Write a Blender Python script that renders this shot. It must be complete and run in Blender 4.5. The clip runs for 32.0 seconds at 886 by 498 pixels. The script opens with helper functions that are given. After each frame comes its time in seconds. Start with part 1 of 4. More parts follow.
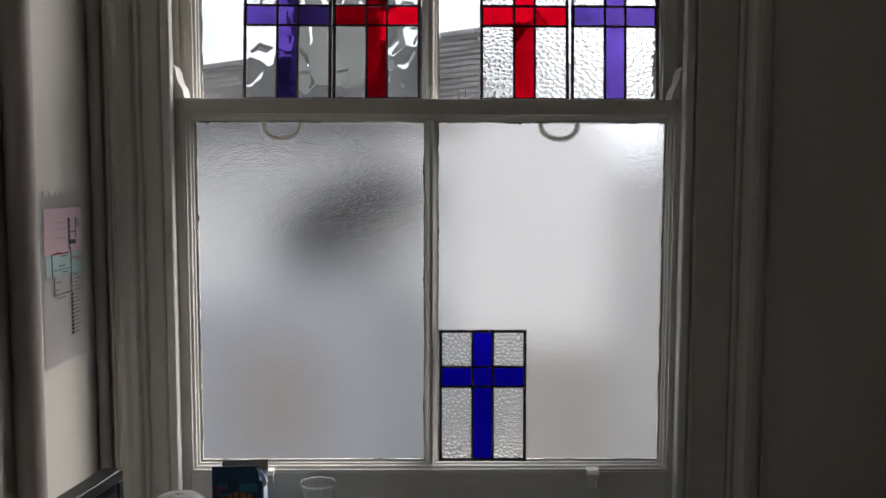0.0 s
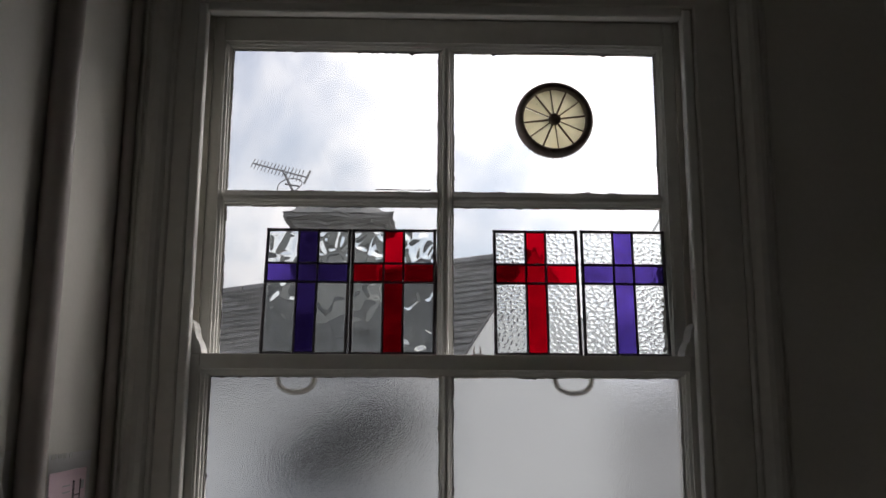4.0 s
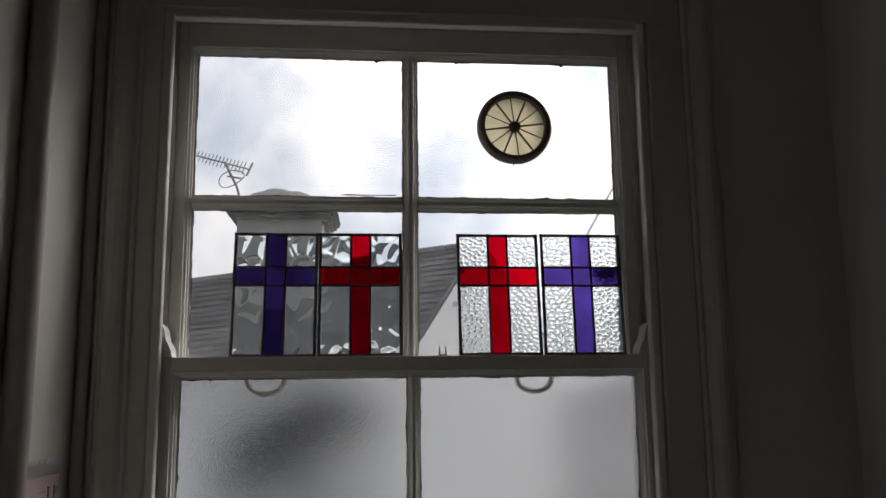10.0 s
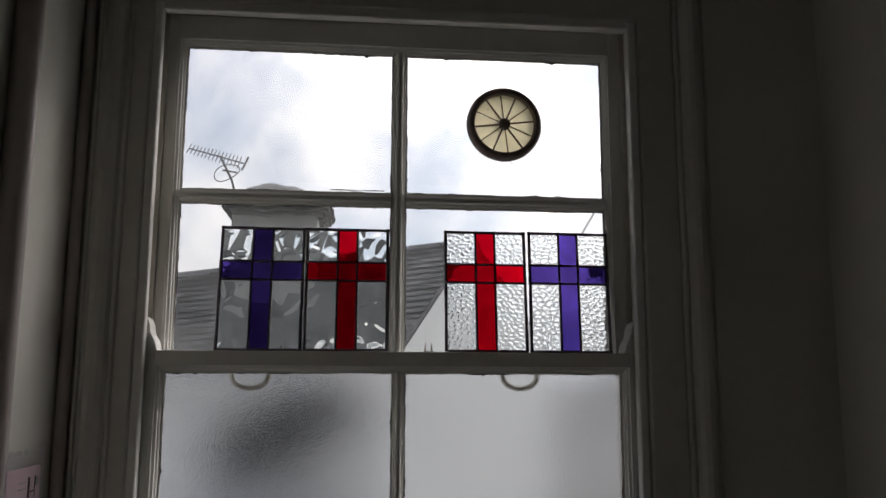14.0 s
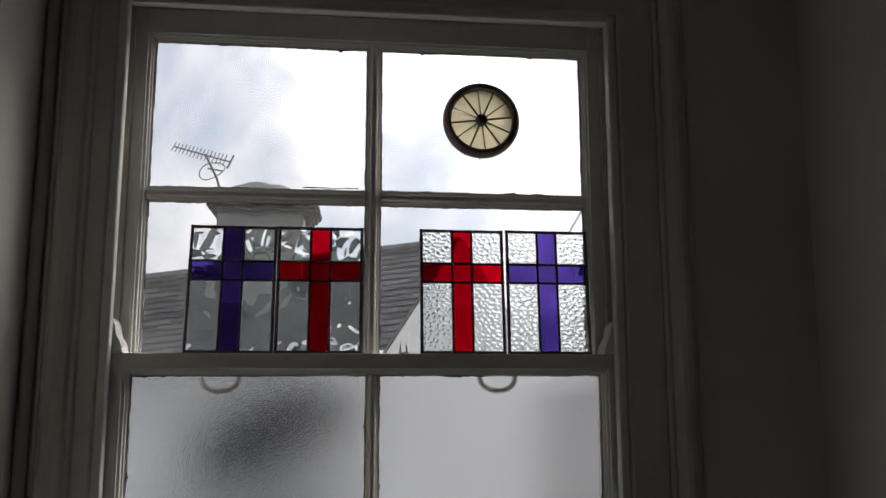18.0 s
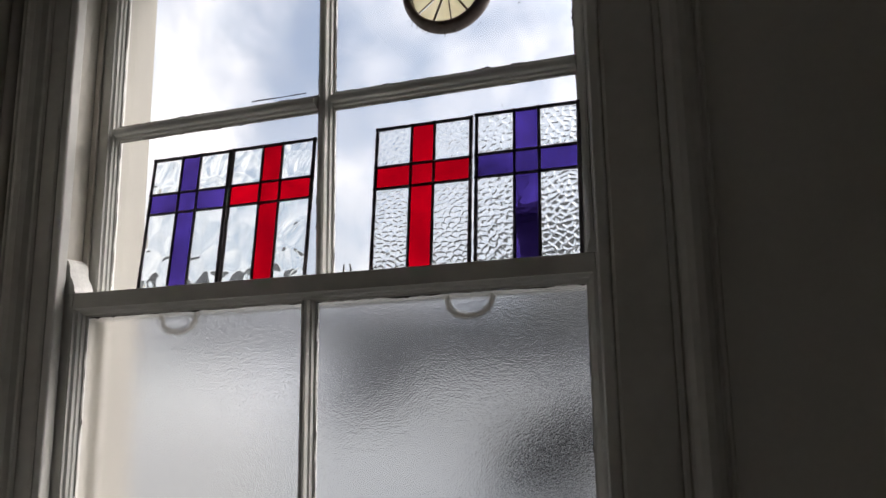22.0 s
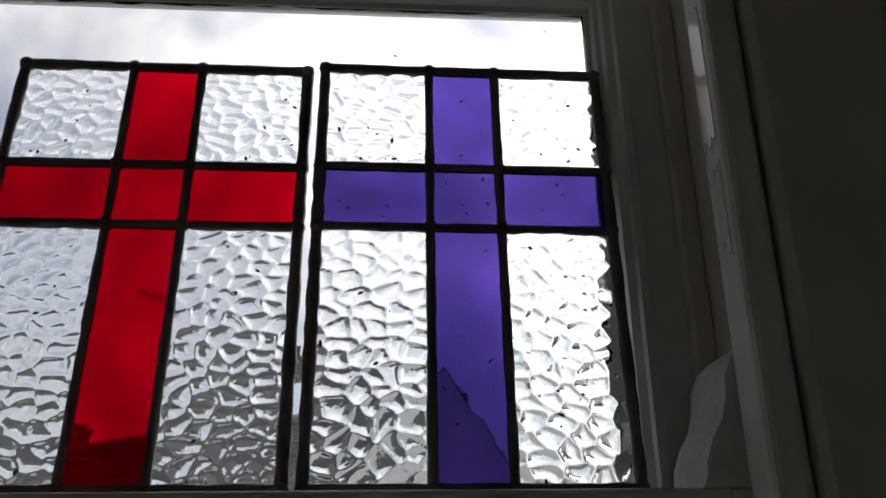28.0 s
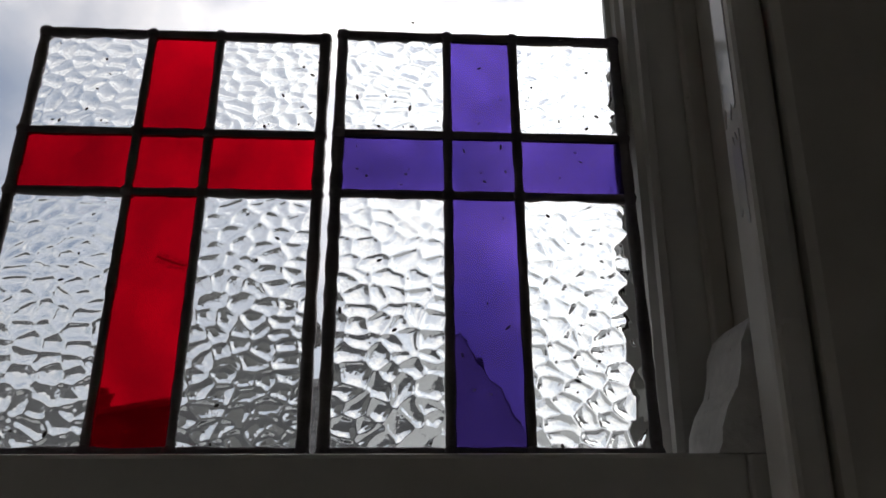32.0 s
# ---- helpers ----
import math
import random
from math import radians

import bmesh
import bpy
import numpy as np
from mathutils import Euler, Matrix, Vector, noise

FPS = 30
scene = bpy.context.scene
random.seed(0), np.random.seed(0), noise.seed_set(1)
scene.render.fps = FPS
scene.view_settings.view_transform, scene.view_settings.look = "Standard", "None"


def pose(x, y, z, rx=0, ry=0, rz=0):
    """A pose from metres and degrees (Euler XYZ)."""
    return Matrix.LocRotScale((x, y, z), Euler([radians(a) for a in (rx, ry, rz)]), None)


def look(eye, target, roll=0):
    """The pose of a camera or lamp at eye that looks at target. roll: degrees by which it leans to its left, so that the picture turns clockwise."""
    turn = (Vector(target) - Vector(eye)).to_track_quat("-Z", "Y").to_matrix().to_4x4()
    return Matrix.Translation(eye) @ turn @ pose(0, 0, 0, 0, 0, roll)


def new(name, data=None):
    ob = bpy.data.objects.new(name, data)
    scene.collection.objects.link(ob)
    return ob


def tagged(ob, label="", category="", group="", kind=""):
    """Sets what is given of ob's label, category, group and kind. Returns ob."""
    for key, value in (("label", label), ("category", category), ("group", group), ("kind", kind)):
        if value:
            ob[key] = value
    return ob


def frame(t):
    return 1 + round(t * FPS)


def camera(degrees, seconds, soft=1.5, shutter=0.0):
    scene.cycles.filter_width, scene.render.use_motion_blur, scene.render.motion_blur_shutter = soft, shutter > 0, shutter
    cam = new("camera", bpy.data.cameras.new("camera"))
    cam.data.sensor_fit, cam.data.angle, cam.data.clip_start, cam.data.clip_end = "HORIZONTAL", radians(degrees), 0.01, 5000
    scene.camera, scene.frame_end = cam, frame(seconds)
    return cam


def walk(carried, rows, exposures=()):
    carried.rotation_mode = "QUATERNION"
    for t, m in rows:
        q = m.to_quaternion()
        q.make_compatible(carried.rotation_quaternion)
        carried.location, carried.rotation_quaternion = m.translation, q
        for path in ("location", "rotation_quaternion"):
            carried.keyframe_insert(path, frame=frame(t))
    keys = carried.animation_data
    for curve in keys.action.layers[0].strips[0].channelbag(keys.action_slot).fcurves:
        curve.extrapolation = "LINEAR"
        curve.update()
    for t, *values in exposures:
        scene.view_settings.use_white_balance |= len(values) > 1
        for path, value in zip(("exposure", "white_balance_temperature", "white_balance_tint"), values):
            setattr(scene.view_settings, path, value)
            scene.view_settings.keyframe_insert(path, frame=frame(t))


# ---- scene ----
cam = camera(55.82, 32.0)
PATH = [
    (0.0, pose(0.0015, -1.4553, 1.5603, 85.303, -0.138, -0.750)),
    (0.5, pose(0.0016, -1.4692, 1.5879, 87.390, -0.805, 0.464)),
    (1.0, pose(-0.0505, -1.4608, 1.5976, 91.759, 0.792, -0.999)),
    (1.5, pose(-0.0589, -1.4636, 1.5919, 97.116, 0.328, -1.998)),
    (2.0, pose(-0.0764, -1.4796, 1.6065, 99.061, 0.333, -2.363)),
    (2.5, pose(-0.0975, -1.4884, 1.6163, 100.534, 0.595, -2.395)),
    (3.0, pose(-0.0897, -1.4831, 1.6201, 99.881, 0.319, -1.340)),
    (3.5, pose(-0.0460, -1.4589, 1.6197, 99.965, -0.380, -1.261)),
    (5.5, pose(-0.0298, -1.4628, 1.6471, 100.752, 0.502, -1.290)),
    (6.0, pose(-0.0679, -1.4707, 1.6348, 100.807, 0.628, -1.831)),
    (6.5, pose(-0.0994, -1.4798, 1.6467, 100.265, -0.265, -3.509)),
    (7.0, pose(-0.1242, -1.4781, 1.6366, 100.154, -0.530, -3.765)),
    (7.5, pose(-0.1276, -1.4865, 1.6438, 99.925, -0.961, -3.320)),
    (8.0, pose(-0.1377, -1.4813, 1.6414, 100.136, -1.500, -3.690)),
    (8.5, pose(-0.1241, -1.4813, 1.6403, 99.890, -1.678, -3.665)),
    (9.0, pose(-0.1233, -1.4897, 1.6343, 100.110, 0.593, -4.189)),
    (9.5, pose(-0.0946, -1.5070, 1.6401, 99.806, 1.188, -4.685)),
    (10.0, pose(-0.0870, -1.5078, 1.6419, 99.408, 0.588, -5.305)),
    (10.5, pose(-0.0736, -1.5034, 1.6334, 99.233, 0.735, -5.334)),
    (11.0, pose(-0.0801, -1.5066, 1.6381, 99.033, 0.793, -5.850)),
    (11.5, pose(-0.0727, -1.5104, 1.6362, 99.131, 0.485, -5.928)),
    (12.0, pose(-0.0734, -1.5026, 1.6344, 99.117, 1.058, -5.452)),
    (12.5, pose(-0.0719, -1.5027, 1.6387, 99.019, 0.608, -5.445)),
    (13.0, pose(-0.0904, -1.4992, 1.6338, 99.473, 0.631, -6.256)),
    (13.5, pose(-0.0745, -1.5109, 1.6523, 98.839, -0.290, -5.876)),
    (14.0, pose(-0.0699, -1.5073, 1.6403, 99.234, -0.194, -5.675)),
    (14.5, pose(-0.0758, -1.5069, 1.6485, 98.874, -0.298, -5.788)),
    (15.0, pose(-0.0637, -1.4964, 1.6483, 98.988, -0.871, -5.993)),
    (15.5, pose(-0.0584, -1.4867, 1.6490, 99.251, -1.445, -6.534)),
    (17.5, pose(-0.0391, -1.4799, 1.6530, 99.410, -0.075, -6.419)),
    (18.0, pose(-0.0404, -1.4751, 1.6474, 99.111, 0.065, -6.331)),
    (18.5, pose(-0.0498, -1.4776, 1.6362, 98.647, 0.031, -6.769)),
    (19.0, pose(-0.0763, -1.4654, 1.6169, 98.484, 1.541, -6.903)),
    (19.5, pose(-0.0027, -1.4661, 1.6025, 97.597, 1.818, -5.419)),
    (20.0, pose(0.1573, -1.4470, 1.6012, 98.418, -0.425, -3.062)),
    (20.5, pose(0.2954, -1.3968, 1.5995, 98.466, 3.655, 1.938)),
    (21.0, pose(0.4281, -1.2909, 1.5628, 98.802, 2.758, 6.645)),
    (21.5, pose(0.5704, -1.1930, 1.5296, 100.820, -0.110, 14.793)),
    (22.0, pose(0.5923, -1.0707, 1.4906, 101.538, 0.789, 20.013)),
    (22.5, pose(0.5794, -0.8848, 1.4702, 101.907, 0.655, 23.488)),
    (23.0, pose(0.5592, -0.6960, 1.4786, 102.356, -2.198, 27.094)),
    (23.5, pose(0.5029, -0.5561, 1.4943, 104.657, -1.491, 23.984)),
    (24.0, pose(0.3557, -0.4334, 1.5618, 107.525, -1.024, 10.384)),
    (24.5, pose(0.3532, -0.3880, 1.5968, 112.071, -1.498, 5.539)),
    (25.0, pose(0.3448, -0.4242, 1.6491, 112.118, -1.195, 4.433)),
    (25.5, pose(0.2974, -0.3581, 1.6650, 115.236, -0.878, -0.647)),
    (27.5, pose(0.2794, -0.3584, 1.6694, 112.321, 1.089, -4.192)),
    (28.0, pose(0.2803, -0.3563, 1.6680, 111.124, 0.756, -4.025)),
    (28.5, pose(0.2779, -0.3576, 1.6698, 110.439, 0.113, -4.288)),
    (29.0, pose(0.2788, -0.3569, 1.6700, 110.001, 0.231, -3.943)),
    (30.0, pose(0.2780, -0.3584, 1.6705, 109.496, -0.012, -3.715)),
    (31.0, pose(0.2806, -0.3560, 1.6704, 108.791, 0.317, -2.641)),
    (32.0, pose(0.2788, -0.3590, 1.6677, 108.829, 0.360, -3.061)),
]
EXPOSURES = [(t, e, 6420, 15) for t, e in ((0.0, 1.0), (2.0, 1.02), (2.6, 0.88), (3.0, 0.65), (3.5, 0.45), (5.5, 0.28), (19.0, 0.36), (20.0, 0.45), (20.5, 0.58), (22.0, 0.68), (23.0, 0.6), (24.0, 0.5), (25.5, 0.28), (27.5, 0.1), (32.0, 0.1))]
walk(cam, PATH, EXPOSURES)

# ---- world, sun, light ----
world = bpy.data.worlds.new("sky")
scene.world = world
world.use_nodes = True
wn, wl = world.node_tree.nodes, world.node_tree.links
wn.clear()
SUN_EL, SUN_AZ = radians(35), radians(54)      # azimuth from +y towards +x
sky = wn.new("ShaderNodeTexSky")
sky.sky_type, sky.sun_disc, sky.sun_elevation, sky.sun_rotation = "NISHITA", False, SUN_EL, SUN_AZ
sky.air_density, sky.dust_density = 1.0, 2.0
cloud = wn.new("ShaderNodeTexNoise")
cloud.inputs["Scale"].default_value, cloud.inputs["Detail"].default_value = 3.6, 7.0
cloud.inputs["Roughness"].default_value, cloud.inputs["Distortion"].default_value = 0.52, 0.35
cover = wn.new("ShaderNodeValToRGB")
cover.color_ramp.elements[0].position, cover.color_ramp.elements[0].color = 0.38, (0.3, 0.3, 0.3, 1)
cover.color_ramp.elements[1].position, cover.color_ramp.elements[1].color = 0.56, (1, 1, 1, 1)
puff = wn.new("ShaderNodeTexNoise")
puff.inputs["Scale"].default_value, puff.inputs["Detail"].default_value = 8.0, 5.0
tone = wn.new("ShaderNodeValToRGB")
tone.color_ramp.elements[0].position, tone.color_ramp.elements[0].color = 0.32, (5.15, 5.6, 6.2, 1)
tone.color_ramp.elements[1].position, tone.color_ramp.elements[1].color = 0.62, (9.9, 9.6, 9.2, 1)
veil = wn.new("ShaderNodeMix")
veil.data_type = "RGBA"
back, out = wn.new("ShaderNodeBackground"), wn.new("ShaderNodeOutputWorld")
back.inputs["Strength"].default_value = 0.1
aim, split, lift = wn.new("ShaderNodeTexCoord"), wn.new("ShaderNodeSeparateXYZ"), wn.new("ShaderNodeMath")
lift.operation, lift.inputs[1].default_value, lift.inputs[2].default_value = "MULTIPLY_ADD", 0.95, 0.93
lift.use_clamp = False
to_sun = Vector((math.sin(SUN_AZ) * math.cos(SUN_EL), math.cos(SUN_AZ) * math.cos(SUN_EL), math.sin(SUN_EL)))
toward, above, near_sun, glow = wn.new("ShaderNodeVectorMath"), wn.new("ShaderNodeMath"), wn.new("ShaderNodeMath"), wn.new("ShaderNodeMath")
toward.operation, toward.inputs[1].default_value = "DOT_PRODUCT", to_sun
above.operation, above.inputs[1].default_value = "MAXIMUM", 0.0
near_sun.operation, near_sun.inputs[1].default_value = "POWER", 5.0
glow.operation, glow.inputs[1].default_value, glow.inputs[2].default_value = "MULTIPLY_ADD", 2.9, 0.76
bright = wn.new("ShaderNodeMath")
bright.operation = "MULTIPLY"
wl.new(aim.outputs["Generated"], toward.inputs[0])
wl.new(toward.outputs["Value"], above.inputs[0])
wl.new(above.outputs["Value"], near_sun.inputs[0])
wl.new(near_sun.outputs["Value"], glow.inputs[0])
wl.new(glow.outputs["Value"], bright.inputs[0])
wl.new(lift.outputs["Value"], bright.inputs[1])
high = wn.new("ShaderNodeVectorMath")
high.operation = "SCALE"
wl.new(aim.outputs["Generated"], split.inputs["Vector"])
wl.new(split.outputs["Z"], lift.inputs[0])
wl.new(tone.outputs["Color"], high.inputs["Vector"])
wl.new(bright.outputs["Value"], high.inputs["Scale"])
wl.new(cloud.outputs["Fac"], cover.inputs["Fac"])
wl.new(puff.outputs["Fac"], tone.inputs["Fac"])
wl.new(cover.outputs["Color"], veil.inputs["Factor"])
wl.new(sky.outputs["Color"], veil.inputs["A"])
warm = wn.new("ShaderNodeMix")               # the clouds near the hidden sun are creamier
warm.data_type, warm.blend_type = "RGBA", "MULTIPLY"
warm.inputs["B"].default_value = (1.02, 0.995, 0.92, 1)
wl.new(near_sun.outputs["Value"], warm.inputs["Factor"])
wl.new(high.outputs["Vector"], warm.inputs["A"])
wl.new(warm.outputs["Result"], veil.inputs["B"])
wl.new(veil.outputs["Result"], back.inputs["Color"])
wl.new(back.outputs["Background"], out.inputs["Surface"])
sun = new("sun", bpy.data.lights.new("sun", "SUN"))
sun.data.energy, sun.data.angle, sun.data.color = 0.7, radians(34), (1.0, 0.955, 0.88)
sun.matrix_world = look(to_sun * 20, (0, 0, 0))


# ---- materials ----
def material(name, color=(0.5, 0.5, 0.5), rough=0.5, metal=0.0, vary=0.12, scale=6.0, grain=60.0, bump=0.15, dist=0.002, wear=None, wear_at=0.62, spec=0.5, each=0.0):
    """A painted, plain or mineral surface: two scales of tone, fine relief, and stains of another colour."""
    m = bpy.data.materials.new(name)
    m.use_nodes = True
    n, l = m.node_tree.nodes, m.node_tree.links
    b = n["Principled BSDF"]
    b.inputs["Roughness"].default_value, b.inputs["Metallic"].default_value = rough, metal
    b.inputs["Specular IOR Level"].default_value = spec
    pos = n.new("ShaderNodeTexCoord")
    big, fine = n.new("ShaderNodeTexNoise"), n.new("ShaderNodeTexNoise")
    big.inputs["Scale"].default_value, big.inputs["Detail"].default_value = scale, 4
    fine.inputs["Scale"].default_value, fine.inputs["Detail"].default_value = grain, 5
    l.new(pos.outputs["Object"], big.inputs["Vector"])
    l.new(pos.outputs["Object"], fine.inputs["Vector"])
    ramp = n.new("ShaderNodeValToRGB")
    ramp.color_ramp.elements[0].position, ramp.color_ramp.elements[1].position = 0.3, 0.7
    ramp.color_ramp.elements[0].color = (*[c * (1 - vary) for c in color], 1)
    ramp.color_ramp.elements[1].color = (*[min(1, c * (1 + vary * 0.6)) for c in color], 1)
    mixed = n.new("ShaderNodeMix")
    mixed.data_type, mixed.inputs["Factor"].default_value = "FLOAT", 0.35
    l.new(big.outputs["Fac"], mixed.inputs["A"])
    l.new(fine.outputs["Fac"], mixed.inputs["B"])
    l.new(mixed.outputs["Result"], ramp.inputs["Fac"])
    last = ramp.outputs["Color"]
    if wear:
        spot = n.new("ShaderNodeTexNoise")
        spot.inputs["Scale"].default_value, spot.inputs["Detail"].default_value = scale * 3.1, 8
        spot.inputs["Roughness"].default_value = 0.7
        l.new(pos.outputs["Object"], spot.inputs["Vector"])
        edge = n.new("ShaderNodeValToRGB")
        edge.color_ramp.elements[0].position, edge.color_ramp.elements[1].position = wear_at, wear_at + 0.07
        mix = n.new("ShaderNodeMix")
        mix.data_type = "RGBA"
        mix.inputs["B"].default_value = (*wear, 1)
        l.new(spot.outputs["Fac"], edge.inputs["Fac"])
        l.new(edge.outputs["Color"], mix.inputs["Factor"])
        l.new(last, mix.inputs["A"])
        last = mix.outputs["Result"]
    if each:
        who, tint, dye = n.new("ShaderNodeObjectInfo"), n.new("ShaderNodeMapRange"), n.new("ShaderNodeVectorMath")
        tint.inputs["To Min"].default_value, tint.inputs["To Max"].default_value = 1 - each, 1 + each
        dye.operation = "SCALE"
        l.new(who.outputs["Random"], tint.inputs["Value"])
        l.new(last, dye.inputs[0])
        l.new(tint.outputs["Result"], dye.inputs["Scale"])
        last = dye.outputs["Vector"]
    l.new(last, b.inputs["Base Color"])
    if bump:
        k = n.new("ShaderNodeBump")
        k.inputs["Strength"].default_value, k.inputs["Distance"].default_value = bump, dist
        l.new(fine.outputs["Fac"], k.inputs["Height"])
        l.new(k.outputs["Normal"], b.inputs["Normal"])
    return m


def glass(name, color=(1, 1, 1), rough=0.0, relief="", scale=100.0, depth=0.001, strength=1.0, ior=1.48, dust=0.0, mottle=0.0):
    """Real glass of one colour, plain or with a rolled relief (waves or pebble), clean or with a film of dust."""
    m = bpy.data.materials.new(name)
    m.use_nodes = True
    n, l = m.node_tree.nodes, m.node_tree.links
    n.clear()
    g, o = n.new("ShaderNodeBsdfGlass"), n.new("ShaderNodeOutputMaterial")
    g.inputs["Color"].default_value, g.inputs["Roughness"].default_value, g.inputs["IOR"].default_value = (*color, 1), rough, ior
    l.new(g.outputs["BSDF"], o.inputs["Surface"])
    if relief:
        pos = n.new("ShaderNodeTexCoord")
        warp = n.new("ShaderNodeTexNoise")
        warp.inputs["Scale"].default_value, warp.inputs["Detail"].default_value = scale * 0.45, 2
        l.new(pos.outputs["Object"], warp.inputs["Vector"])
        add = n.new("ShaderNodeVectorMath")
        add.operation = "MULTIPLY_ADD"
        add.inputs[1].default_value = [1.1 / scale] * 3
        l.new(warp.outputs["Color"], add.inputs[0])
        l.new(pos.outputs["Object"], add.inputs[2])
        bump = n.new("ShaderNodeBump")
        bump.inputs["Strength"].default_value, bump.inputs["Distance"].default_value = strength, depth
        t = n.new("ShaderNodeTexNoise")
        t.inputs["Scale"].default_value, t.inputs["Detail"].default_value = scale, 1
        l.new(add.outputs["Vector"], t.inputs["Vector"])
        l.new(t.outputs["Fac"], bump.inputs["Height"])
        l.new(bump.outputs["Normal"], g.inputs["Normal"])
    if mottle:
        spot, shade, where = n.new("ShaderNodeTexNoise"), n.new("ShaderNodeValToRGB"), n.new("ShaderNodeTexCoord")
        spot.inputs["Scale"].default_value, spot.inputs["Detail"].default_value, spot.inputs["Distortion"].default_value = 16.0, 5, 0.8
        shade.color_ramp.elements[0].position, shade.color_ramp.elements[1].position = 0.3, 0.7
        shade.color_ramp.elements[0].color = (*[c * (1 - mottle) for c in color], 1)
        shade.color_ramp.elements[1].color = (*[min(1.0, c * (1 + mottle)) for c in color], 1)
        l.new(where.outputs["Object"], spot.inputs["Vector"])
        l.new(spot.outputs["Fac"], shade.inputs["Fac"])
        l.new(shade.outputs["Color"], g.inputs["Color"])
    if dust:
        film, mix, where, much = n.new("ShaderNodeBsdfTranslucent"), n.new("ShaderNodeMixShader"), n.new("ShaderNodeTexNoise"), n.new("ShaderNodeMapRange")
        film.inputs["Color"].default_value = (0.8, 0.8, 0.78, 1)
        where.inputs["Scale"].default_value, where.inputs["Detail"].default_value = 14.0, 6
        much.inputs["From Min"].default_value, much.inputs["From Max"].default_value = 0.3, 0.75
        much.inputs["To Min"].default_value, much.inputs["To Max"].default_value = dust * 0.5, dust * 1.6
        place = n.new("ShaderNodeTexCoord")
        l.new(place.outputs["Object"], where.inputs["Vector"])
        l.new(where.outputs["Fac"], much.inputs["Value"])
        l.new(much.outputs["Result"], mix.inputs["Fac"])
        l.new(g.outputs["BSDF"], mix.inputs[1])
        l.new(film.outputs["BSDF"], mix.inputs[2])
        l.new(mix.outputs["Shader"], o.inputs["Surface"])
    return m


PAINT = material("white_gloss_paint", (0.78, 0.77, 0.73), 0.45, vary=0.1, scale=3.0, grain=55, bump=0.25, dist=0.0015, wear=(0.42, 0.39, 0.33), wear_at=0.72)
OLD_PAINT = material("worn_white_paint", (0.62, 0.59, 0.53), 0.42, vary=0.2, scale=7.0, grain=40, bump=0.4, dist=0.002, wear=(0.2, 0.17, 0.13), wear_at=0.66)
# darker copy of PAINT: shade on the architrave's room side is in the colour
SHADED_PAINT = material("shaded_white_paint", (0.64, 0.62, 0.57), 0.45, vary=0.14, scale=3.0, grain=55, bump=0.25, dist=0.0015, wear=(0.42, 0.39, 0.33), wear_at=0.72)
FLAKY = material("flaking_white_paint", (0.85, 0.84, 0.81), 0.4, vary=0.18, scale=45, grain=220, bump=0.6, dist=0.002, wear=(0.4, 0.37, 0.32), wear_at=0.63)
SIDE_WALL = material("grey_white_wall", (0.8, 0.785, 0.73), 0.6, vary=0.06, scale=2.0, grain=120, bump=0.05, dist=0.001)
# east wall and its trim: the shade there is mixed into a darker grey
SHADE_WALL = material("shaded_grey_wall", (0.682, 0.66, 0.616), 0.7, vary=0.07, scale=2.2, grain=110, bump=0.06, dist=0.001)
# window wall: darker than SIDE_WALL, as its lack of light is in the colour
DIM_WALL = material("dimmed_wall", (0.68, 0.66, 0.61), 0.7, vary=0.08, scale=2.5, grain=90, bump=0.15, dist=0.001)
CEILING = material("ceiling_paint", (0.84, 0.84, 0.81), 0.8, vary=0.05)
FLOOR = material("floor_boards", (0.46, 0.37, 0.27), 0.45, vary=0.2, scale=4, grain=30)
PIPE = material("brown_grey_paint", (0.47, 0.425, 0.4), 0.45, vary=0.12, scale=8, grain=50)
LEAD = material("blackened_lead", (0.17, 0.155, 0.17), 0.5, metal=0.1, vary=0.3, scale=60, grain=350, bump=0.5, dist=0.0012)
CREAM = material("cream_render", (0.39, 0.365, 0.318), 0.8, vary=0.08, scale=5, grain=90, bump=0.3, wear=(0.44, 0.41, 0.355), wear_at=0.7)
SLATE = material("weathered_roof_tile", (0.138, 0.142, 0.15), 0.75, vary=0.5, scale=9, grain=40, bump=0.6, dist=0.008, wear=(0.2, 0.2, 0.185), wear_at=0.55, each=0.35)
RENDER = material("white_rendered_gable", (0.74, 0.75, 0.74), 0.85, vary=0.1, scale=3, grain=40, bump=0.2)
STACK = material("grey_rendered_stack", (0.21, 0.21, 0.2), 0.85, vary=0.4, scale=6, grain=30, bump=0.3, wear=(0.09, 0.09, 0.085), wear_at=0.57)
CAP = material("mossy_brick_cap", (0.15, 0.15, 0.148), 0.9, vary=0.55, scale=7, grain=45, bump=0.6, dist=0.01, wear=(0.27, 0.26, 0.23), wear_at=0.55)
ALLOY = material("tarnished_aluminium", (0.12, 0.12, 0.125), 0.6, metal=0.2, vary=0.1, bump=0)
EARTH = material("concrete_ground", (0.26, 0.26, 0.245), 0.9, vary=0.3, scale=0.1, grain=2, bump=0)
SPOKE = material("brown_plastic", (0.2, 0.14, 0.09), 0.5, vary=0.2, bump=0)
FELT = material("dark_roof_felt", (0.03, 0.03, 0.032), 0.8, vary=0.3, scale=6, bump=0.3)
DOOR = material("brown_door_paint", (0.33, 0.305, 0.28), 0.6, vary=0.15)
BRICK = material("dull_grey_render", (0.41, 0.43, 0.45), 0.9, vary=0.25, scale=3, grain=30, bump=0.3)
VENT_RIM = material("grimy_brown_plastic", (0.24, 0.185, 0.16), 0.5, vary=0.4, scale=30, grain=160, bump=0.4, dist=0.001)
